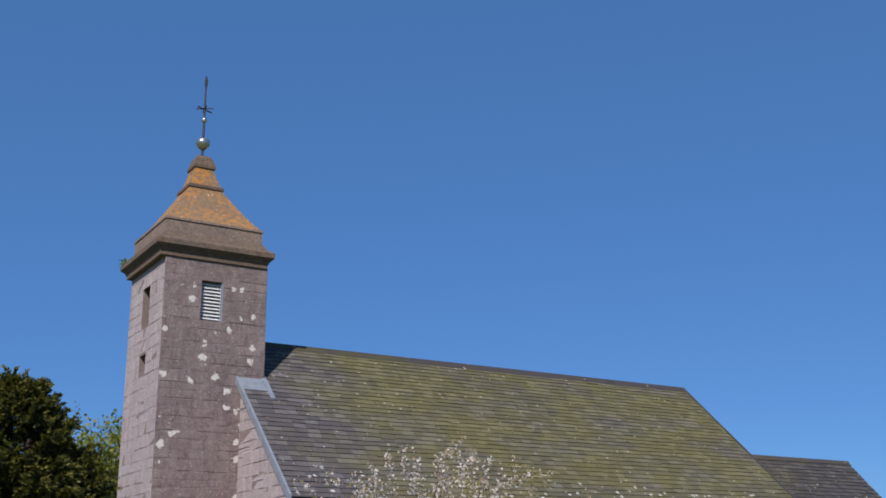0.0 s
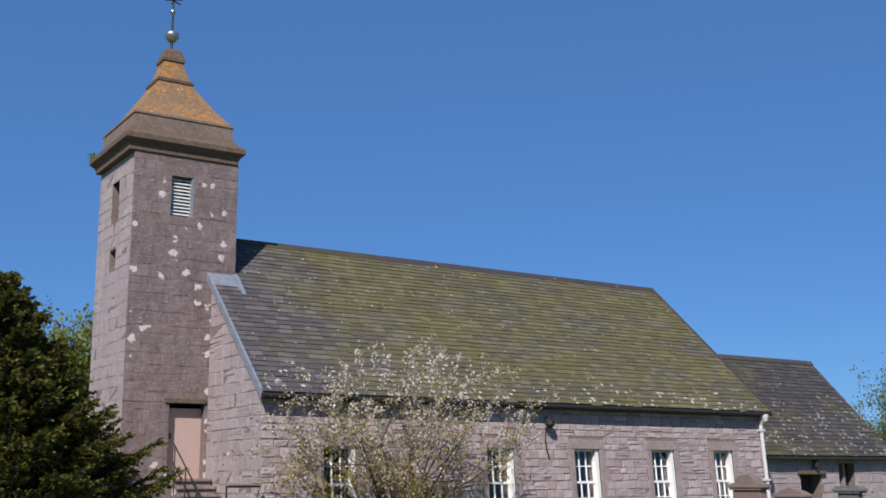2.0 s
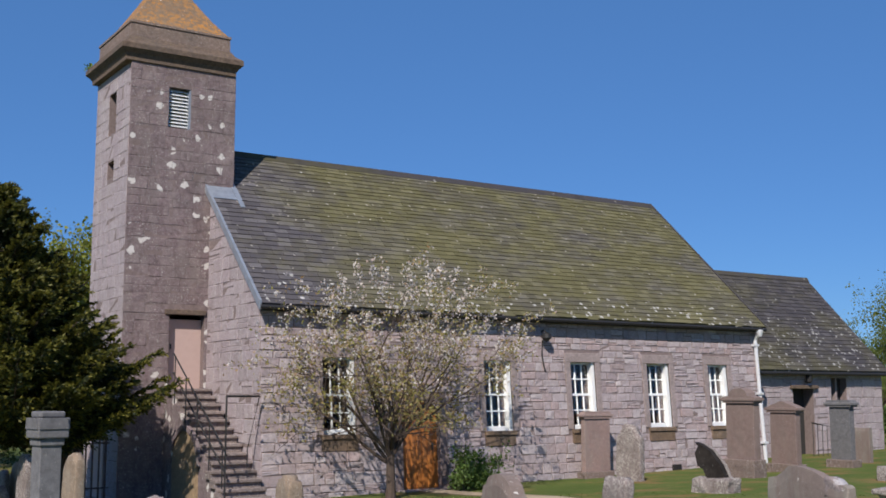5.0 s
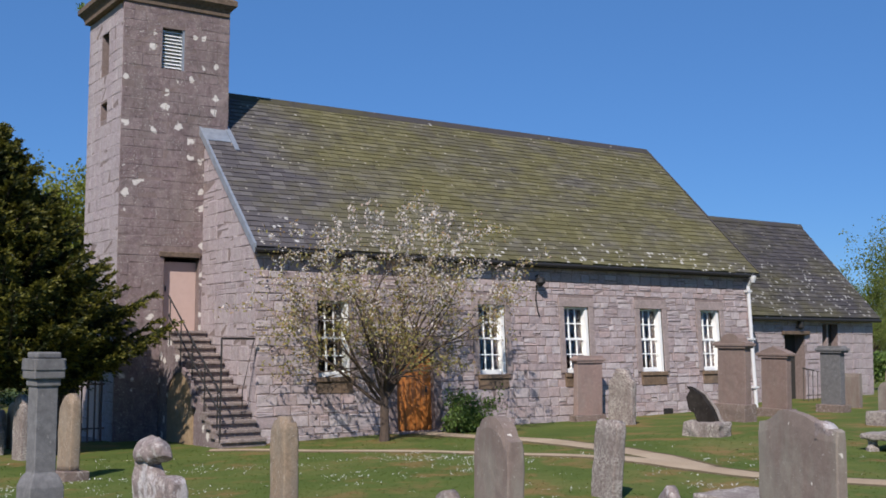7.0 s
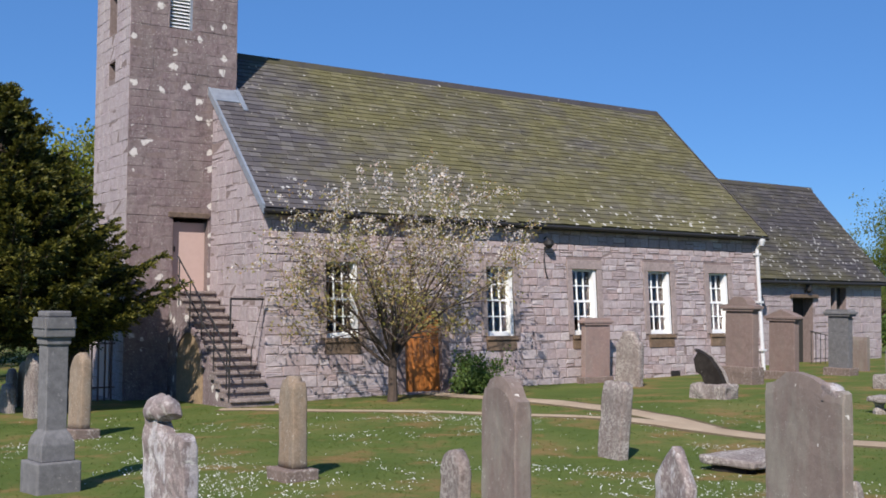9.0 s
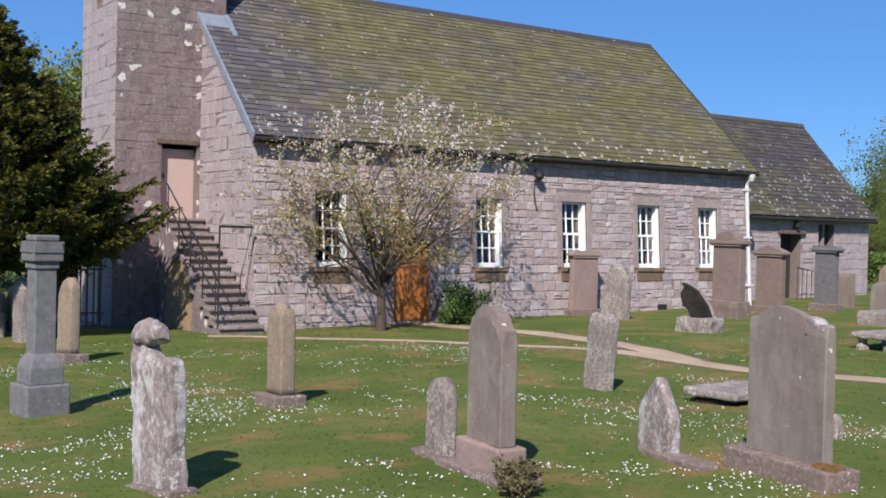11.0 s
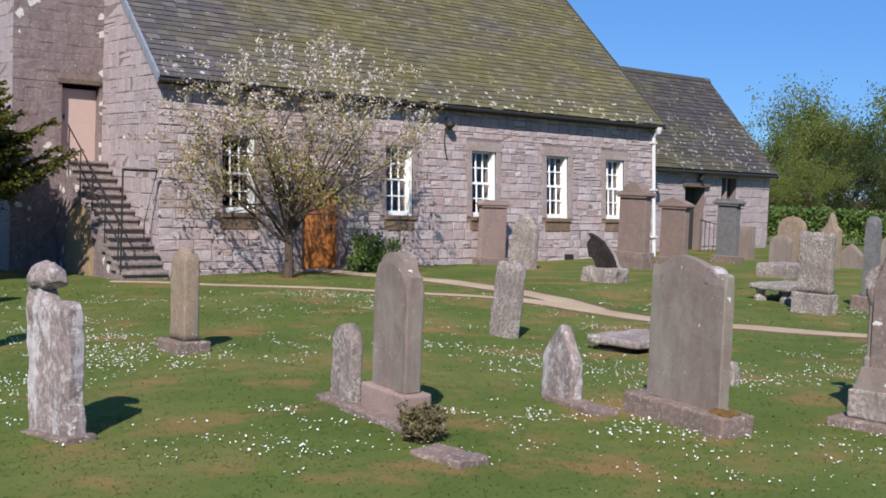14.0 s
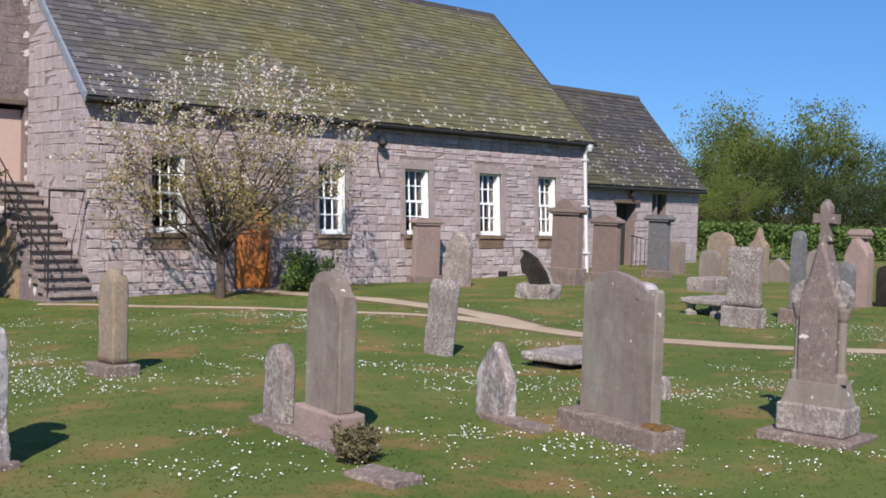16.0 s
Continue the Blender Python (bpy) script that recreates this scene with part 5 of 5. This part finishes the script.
def cherry():
    at = Vector((12.15, 20.3, gz(12.15, 20.3)))
    rng = random.Random(21)
    t = thing("cherry_tree", at, label="small spreading cherry tree in white blossom and bronze young leaf", category="tree")
    bm, tips = bmesh.new(), []
    tube(bm, [(0, 0, -0.2), (0.02, 0, 0.3), (0.0, 0, 0.75), (0.05, 0, 1.15)], [0.13, 0.10, 0.09, 0.06], 9)
    aims = [(-2.2, 0.2, 1.5), (-1.7, -0.7, 2.2), (-0.95, 0.3, 2.7), (-0.3, -0.6, 2.9), (0.6, 0.5, 3.0), (1.3, -0.5, 2.7), (2.0, 0.3, 2.3), (2.5, -0.3, 1.7), (0.3, 0.9, 2.6), (1.2, -1.1, 2.1), (-0.9, -1.2, 2.0), (2.9, 0.1, 2.05), (-1.4, 0.8, 2.3), (-2.4, -0.3, 1.9), (0.9, 0.2, 3.1), (-0.9, 0.0, 2.9)]
    for i, aim in enumerate(aims):
        aim = Vector(aim)
        z = 0.7 + 0.45 * (i % 4) / 3
        branch(rng, bm, Vector((0.02, 0, z)), aim.normalized(), aim.length * 0.66, 0.042, 3, tips, 0.28, 0.06, (2, 4), 6)
    part("trunk", bm, M_BARK, t, "grey-brown trunk and limbs")
    keep = [p for p in tips if 1.35 + 0.12 * max(0.0, 1.6 - abs(p.x)) < p.z < 5.25 - 0.22 * abs(p.x - 0.5)]
    rng.shuffle(keep)
    polys("crown", leaves_at(keep[:1900], rng, 0.07, 0.08, 5, 0.2), 4, M_CHERRY, t, "bronze-green young leaves")
    # blossom sits in tight bunches, thick on the topmost wands and sparse lower down
    bunches = [p for p in keep if p.z + rng.gauss(0, 0.55) > 2.9][:800]
    flowers = leaves_at(bunches, rng, 0.043, 0.045, 8, 0.0, 0.9)
    wands = []
    for x, y, z, dx in ((-0.75, 0.0, 4.55, -0.05), (-0.45, -0.2, 4.7, -0.12), (-0.2, 0.1, 4.5, 0.1), (0.95, 0.0, 4.7, 0.0), (1.2, 0.2, 4.75, 0.12), (1.45, -0.1, 4.6, 0.2), (1.7, 0.0, 4.3, 0.25), (-1.3, 0.0, 4.1, -0.2), (2.3, 0.1, 3.7, 0.35), (2.75, 0.0, 3.4, 0.4), (0.3, -0.1, 4.5, 0.05), (-0.9, 0.2, 4.35, -0.15), (0.65, 0.1, 4.4, -0.08)):
        for k in range(9):
            wands.append(Vector((x + dx * k / 6 + rng.gauss(0, 0.03), y + rng.gauss(0, 0.04), z - 0.35 + 0.085 * k)))
    more = leaves_at(wands, rng, 0.058, 0.055, 9, 0.0, 0.95)
    polys("blossom", np.concatenate([flowers, more]), 4, M_BLOSSOM, t, "clusters of white and pale pink blossom")


def yew():
    at = Vector((6.3, 23.4, gz(6.3, 23.4)))
    rng = random.Random(8)
    t = thing("yew_tree", at, label="dense dark green yew with ragged drooping sprays", category="tree")
    bm = bmesh.new()
    tube(bm, [(0, 0, -0.2), (0.0, 0, 0.6), (-0.1, 0, 1.6), (-0.7, 0.0, 3.0), (-1.4, 0.0, 4.9), (-1.7, 0.0, 6.3)], [0.25, 0.21, 0.2, 0.16, 0.08, 0.02], 10)
    dark, young = [], []

    def needles(out, c, way, size):
        a = (way + 0.5 * unit(rng)).normalized() * size * rng.uniform(0.7, 1.3)
        b = a.cross(unit(rng)).normalized() * size * 0.2
        out += [c, c + a * 0.5 + b, c + a, c + a * 0.5 - b]

    reach = table((0.0, 2.6), (0.1, 3.3), (0.22, 3.25), (0.35, 2.6), (0.5, 1.85), (0.65, 1.4), (0.8, 1.1), (0.93, 0.65), (1.0, 0.4))
    for i in range(330):
        h = rng.random() ** 1.15
        ang = rng.uniform(0, math.tau)
        r = reach(h) * rng.uniform(0.62, 1.0) * (1.13 if rng.random() < 0.14 else 1.0)
        cx = -1.0 - 0.75 * h
        z = 1.7 + 4.55 * h
        flat = 0.72 if math.sin(ang) < 0 else 0.6
        tip = Vector((cx + r * math.cos(ang), r * math.sin(ang) * flat, z + rng.gauss(0, 0.12) + 0.1))
        root = Vector((cx, 0.0, z - 0.12 * r - 0.1))
        bow = Vector((0, 0, -0.10 * r))
        spine = [root.lerp(tip, s) + bow * 4 * s * (1 - s) * 0.6 + Vector((0, 0, 0.22 * s ** 3)) for s in (0, 0.25, 0.5, 0.75, 1.0)]
        if i < 150:
            tube(bm, spine, [0.05, 0.04, 0.028, 0.016, 0.006], 4)
        n = int(16 + 12 * r)
        for k in range(n):
            s = 0.22 + 0.78 * (k + rng.random()) / n
            j = min(3, int(s * 4))
            p = spine[j].lerp(spine[j + 1], s * 4 - j)
            way = (spine[j + 1] - spine[j]).normalized()
            side = way.cross(Vector((0, 0, 1))).normalized() * (1 if k % 2 else -1)
            twig = (way * rng.uniform(0.6, 1.0) + side * rng.uniform(0.35, 0.95) + Vector((0, 0, rng.gauss(-0.05, 0.2)))).normalized()
            long = (0.20 + 0.42 * (1 - s) ** 0.7 * min(1.0, r)) * rng.uniform(0.7, 1.25)
            fresh = s > 0.4
            for m in range(22):
                q = (m + rng.random()) / 22
                c = p + twig * long * q + Vector((0, 0, -0.18 * long * q * q)) + 0.02 * unit(rng)
                # outer needles take the brighter colour: young shoots with sunlight painted in
                lit_new_growth = fresh and q > 0.35 and rng.random() < 0.92 * s
                needles(young if lit_new_growth else dark, c, twig + Vector((0, 0, -0.25)), 0.095)
    part("trunk", bm, M_BARK, t, "dark reddish trunk and limbs")
    polys("crown", np.array([tuple(v) for v in dark]), 4, M_YEW, t, "sprays of dark needles")
    polys("young_growth", np.array([tuple(v) for v in young]), 4, M_YEW_TIP, t, "olive young shoots at the branch ends, sunlight in their colour")


def broadleaf(x, y, height, wide, seed, label, dense=1.0, tone=None):
    z = gz(x, y)
    rng = random.Random(seed)
    t = thing("tree", (x, y, z), label=label, category="tree", group="trees round the churchyard")
    bm, tips = bmesh.new(), []
    tube(bm, [(0, 0, -0.3), (0.05, 0, height * 0.15), (0, 0.1, height * 0.32)], [height * 0.03, height * 0.024, height * 0.02], 8)
    for i in range(9):
        ang = i * 2.4 + rng.uniform(-0.3, 0.3)
        aim = Vector((math.cos(ang) * wide * rng.uniform(0.5, 1.0), math.sin(ang) * wide * rng.uniform(0.5, 1.0), height * rng.uniform(0.22, 0.68)))
        branch(rng, bm, Vector((0, 0.05, height * (0.1 + 0.2 * (i % 3) / 2))), aim.normalized(), aim.length * 0.62, height * 0.011, 3, tips, 0.35, 0.08, (3, 4), 5)
    part("trunk", bm, M_BARK, t, "trunk and limbs")
    rng.shuffle(tips)
    tips = tips[:int(3600 * dense)]
    polys("crown", leaves_at(tips, rng, height * 0.0145, height * 0.028, 11, 0.1, 0.8), 4, tone or M_BROAD, t, "uneven crown of fresh leaves")


def bush():
    at = Vector((15.0, 21.1, gz(15.0, 21.1)))
    rng = random.Random(4)
    t = thing("bush", at, label="low loose green rose bush against the church wall", category="bush")
    bm, tips = bmesh.new(), []
    for i in range(14):
        branch(rng, bm, Vector((rng.uniform(-0.6, 0.7), rng.uniform(-0.15, 0.2), -0.1)), Vector((rng.gauss(0, 0.4), rng.gauss(0, 0.3), 1)).normalized(), rng.uniform(0.3, 0.62), 0.014, 2, tips, 0.3, 0.0, (3, 4), 4)
    part("stems", bm, M_BARK, t)
    polys("leaves", leaves_at(tips, rng, 0.075, 0.07, 5, 0.1, 0.65), 4, M_BUSH, t)
    p = Vector((5.2, 6.62, gz(5.2, 6.62)))
    t = thing("heather_plant", p, label="small dry heather clump at the foot of a gravestone", category="plant")
    bm, tips = bmesh.new(), []
    for i in range(60):
        branch(rng, bm, Vector((rng.uniform(-0.07, 0.07), rng.uniform(-0.07, 0.07), -0.02)), Vector((rng.gauss(0, 0.22), rng.gauss(0, 0.22), 1)).normalized(), rng.uniform(0.12, 0.2), 0.004, 1, tips, 0.3, 0.0, (2, 3), 3)
    part("foliage_stem", bm, M_BARK, t)
    polys("leaves", leaves_at(tips, rng, 0.03, 0.014, 12, 0.0, 0.6), 4, M_HEATHER, t)


M_HEATHER = leaf("dry_heather", [(0.15, 0.12, 0.06), (0.22, 0.18, 0.10), (0.13, 0.13, 0.05)])
tuft = thing("weed_tuft", (7.75, 28.0, 10.13), label="green weed tuft rooted on the tower's cornice", category="plant")
rng = random.Random(2)
polys("leaves", leaves_at([(0, 0.05 * k, 0.04) for k in range(-3, 4)], rng, 0.08, 0.05, 12, -0.8, 0.5), 4, M_BUSH, tuft)
cherry()
yew()
bush()
M_BRIGHT = leaf("bright_spring_leaves", [(0.14, 0.165, 0.022), (0.20, 0.22, 0.03), (0.26, 0.26, 0.06)])
M_DEEP = leaf("deep_green_leaves", [(0.025, 0.045, 0.012), (0.045, 0.07, 0.016), (0.07, 0.10, 0.024)], 0.35)
for x, y, h, w, s, d in [(59, 36.6, 9.6, 5.4, 1, 2.6), (61.5, 35.0, 8.6, 4.8, 2, 2.0), (55, 38.5, 6.6, 3.6, 3, 1.4), (50, 33, 4.2, 2.6, 5, 1.0), (52, 37, 4.6, 3.2, 8, 1.3)]:
    broadleaf(x, y, h, w, s, "leafy spring tree beyond the churchyard", d)
for x, y, h, w, s, d in [(66, 30.5, 6.6, 4.2, 4, 1.8), (60, 23, 6.0, 4.0, 6, 1.6), (62, 27.5, 6.2, 4.0, 7, 1.6), (55, 33, 4.8, 3.2, 9, 1.5), (54, 29.5, 4.6, 3.2, 10, 1.5), (54, 26, 4.6, 3.2, 15, 1.5)]:
    broadleaf(x, y, h, w, s, "dark green tree in the belt beyond the churchyard", d, M_DEEP)
for x, y, h, w, s in [(11.9, 46, 11.5, 3.6, 11), (14.5, 52, 10.6, 3.8, 12), (8.0, 48, 11.0, 3.8, 13), (0, 50, 6.5, 3.5, 14)]:
    broadleaf(x, y, h, w, s, "yellow-green spring tree behind the tower", 1.0, M_BRIGHT)
for x, y, h, w, s in [(4.4, 37, 4.6, 2.8, 41), (7.2, 39, 4.4, 2.8, 42), (1.4, 36, 4.6, 3.0, 43)]:
    broadleaf(x, y, h, w, s, "dark shrubby tree in the shade behind the yew", 1.1, M_DEEP)
hedge = thing("hedge", (38, 20, gz(38, 20)), label="clipped dark green hedge along the churchyard edge", category="hedge")
rng = random.Random(3)
pts = []
for _ in range(16000):
    s = rng.random()
    x, y = 35 + 12 * s, 29 - 24 * s
    pts.append((x - 38 + rng.uniform(-0.4, 0.4), y - 20 + rng.uniform(-0.4, 0.4), rng.random() ** 0.7 * 1.15 + 0.05))
polys("leaves", leaves_at(pts, rng, 0.13, 0.05, 2, 0, 0.7), 4, M_BUSH, hedge)


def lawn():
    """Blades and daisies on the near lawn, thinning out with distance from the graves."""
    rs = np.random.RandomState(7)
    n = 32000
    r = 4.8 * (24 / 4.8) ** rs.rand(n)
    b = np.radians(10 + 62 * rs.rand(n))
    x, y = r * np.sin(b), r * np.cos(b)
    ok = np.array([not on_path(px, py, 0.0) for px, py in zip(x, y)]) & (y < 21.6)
    x, y, r = x[ok], y[ok], r[ok]
    z = np.array([gz(px, py) for px, py in zip(x, y)])
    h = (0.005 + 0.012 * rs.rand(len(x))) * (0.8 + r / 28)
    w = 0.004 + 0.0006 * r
    t = rs.rand(len(x)) * math.tau
    lx, ly = rs.randn(len(x)) * h * 2.2, rs.randn(len(x)) * h * 2.2
    v = np.empty((len(x), 3, 3))
    v[:, 0] = np.c_[x - w * np.cos(t), y - w * np.sin(t), z - 0.005]
    v[:, 1] = np.c_[x + w * np.cos(t), y + w * np.sin(t), z - 0.005]
    v[:, 2] = np.c_[x + lx, y + ly, z + h]
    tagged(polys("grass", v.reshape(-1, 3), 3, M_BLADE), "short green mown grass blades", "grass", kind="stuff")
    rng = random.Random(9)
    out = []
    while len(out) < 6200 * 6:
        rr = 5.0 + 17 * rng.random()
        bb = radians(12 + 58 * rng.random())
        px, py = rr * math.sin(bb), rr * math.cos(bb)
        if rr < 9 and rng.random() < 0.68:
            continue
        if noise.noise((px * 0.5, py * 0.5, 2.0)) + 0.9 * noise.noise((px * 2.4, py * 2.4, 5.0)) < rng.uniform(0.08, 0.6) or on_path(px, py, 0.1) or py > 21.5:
            continue
        pz, rad = gz(px, py) + rng.uniform(0.015, 0.03), rng.uniform(0.005, 0.0105)
        tx, ty = rng.gauss(-0.15, 0.25), rng.gauss(-0.15, 0.25)
        for k in range(6):
            c, s = rad * math.cos(k * math.pi / 3), rad * math.sin(k * math.pi / 3)
            out.append((px + c, py + s, pz - tx * c - ty * s))
    tagged(polys("daisies", np.array(out), 6, M_DAISY), "scattered white daisies open in the grass", "daisies", kind="stuff")


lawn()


# ---- stones and slates, piece by piece ----
def lay_stones():
    o = Vector(NAVE)
    rng = random.Random(11)
    f = Field(lambda u, v, n: Vector((u, ys(v) - n, v)) - o)
    holes = [(a - 0.17, b + 0.17, c - 0.1, d + 0.24) for a, b, c, d in HOLES] + [(a - 0.05, b + 0.04, c - 0.36, c - 0.1) for a, b, c, d in HOLES] + [(13.35, 14.78, -1, 1.96)]
    f.lay(XL, XR, -0.62, 3.72, (0.15, 0.27), (0.2, 0.52), rng, holes, proud=0.012, gap=0.018, sneck=0.2, rag=0.012)
    f.make("stone", M_WALL, south, 300, (18.5 - o.x, 0, 1.5))
    f = Field(lambda u, v, n: Vector((XL - n, u, v)) - o)
    lim = lambda v: (max(ys(v), EAVE_Y + (v + 0.12 - EAVE_Z + 0.14) / PITCH), TY0 - 0.02)
    f.lay(0, 0, -0.62, 6.4, (0.2, 0.36), (0.3, 0.7), rng, limit=lim, proud=0.008, gap=0.012, sneck=0.15, rag=0.01)
    f.make("stone", M_GABLE, west, 300, flip=True)
    o = Vector(TOWER)
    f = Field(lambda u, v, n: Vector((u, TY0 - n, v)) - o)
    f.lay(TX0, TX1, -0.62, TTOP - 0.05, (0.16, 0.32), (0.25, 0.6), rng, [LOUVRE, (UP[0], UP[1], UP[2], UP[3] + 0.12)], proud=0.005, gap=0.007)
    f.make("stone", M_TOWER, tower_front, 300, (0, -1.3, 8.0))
    # side face laid in the paler gable stone, so it looks more sunlit
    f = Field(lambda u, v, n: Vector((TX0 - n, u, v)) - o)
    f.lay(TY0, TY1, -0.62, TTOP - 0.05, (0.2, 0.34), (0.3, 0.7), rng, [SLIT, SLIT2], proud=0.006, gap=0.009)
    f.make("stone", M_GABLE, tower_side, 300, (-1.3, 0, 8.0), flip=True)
    o = Vector(WING)
    f = Field(lambda u, v, n: Vector((u, WY - n, v)) - o)
    f.lay(26.0, WXR - 0.02, -0.62, 2.55, (0.2, 0.34), (0.35, 0.75), rng, [(WDOOR[0], WDOOR[1], -1, 2.17), (WWIN[0], WWIN[1], 1.6, 2.54)], proud=0.012, sneck=0.2, rag=0.011)
    f.make("stone", M_GABLE, wing_front, 300)


def lay_slates(x0, x1, y0, z0, y1, z1, parent, origin, material, near, seed):
    rng = random.Random(seed)
    o = Vector(origin)
    up = Vector((0, y1 - y0, z1 - z0))
    length = up.length
    up.normalize()
    out = Vector((0, -up.z, up.y))
    start = Vector((0, y0, z0))
    verts = []
    v = -0.04
    while v < length - 0.1:
        h = rng.uniform(0.172, 0.192)
        u = x0 - rng.uniform(0, 0.2)
        while u < x1:
            w = rng.uniform(0.24, 0.42)
            a, b = max(u, x0) + 0.003, min(u + w, x1) - 0.003
            u += w
            if b - a < 0.04:
                continue
            d, low = rng.uniform(0.019, 0.029), v + rng.uniform(-0.007, 0.007)
            if rng.random() < 0.02:
                low -= 0.05
            top = min(v + h + 0.03, length)
            q = [(a, low, d), (b, low + rng.uniform(-0.006, 0.006), d + rng.uniform(-0.004, 0.004)), (b, top, 0.004), (a, top, 0.004), (a, low, 0.0), (b, low, 0.0)]
            verts.append([Vector((p[0], 0, 0)) + start + up * p[1] + out * p[2] - o for p in q])
        v += h
    faces = [(0, 1, 2, 3), (4, 5, 1, 0), (4, 0, 3), (5, 2, 1)]
    verts.sort(key=lambda b: (b[0] - Vector(near)).length)
    for b in verts[:300]:
        raw("slate", b, faces, material, parent)
    rest = verts[300:]
    if rest:
        ob = raw("slating", [p for b in rest for p in b], [tuple(i + 6 * k for i in f) for k in range(len(rest)) for f in faces], material, parent)
        tagged(ob, kind="stuff")


lay_stones()
lay_slates(ROOF_L + 0.02, ROOF_R, EAVE_Y, EAVE_Z, RIDGE_Y, RIDGE_Z, nave_roof, NAVE, M_SLATE, (3, 1, 5), 1)
lay_slates(25.99, WXR + 0.08, WEY, WEZ, RIDGE_Y, WRZ, wing_roof, WING, M_SLATE_WING, (3, 1, 4), 2)
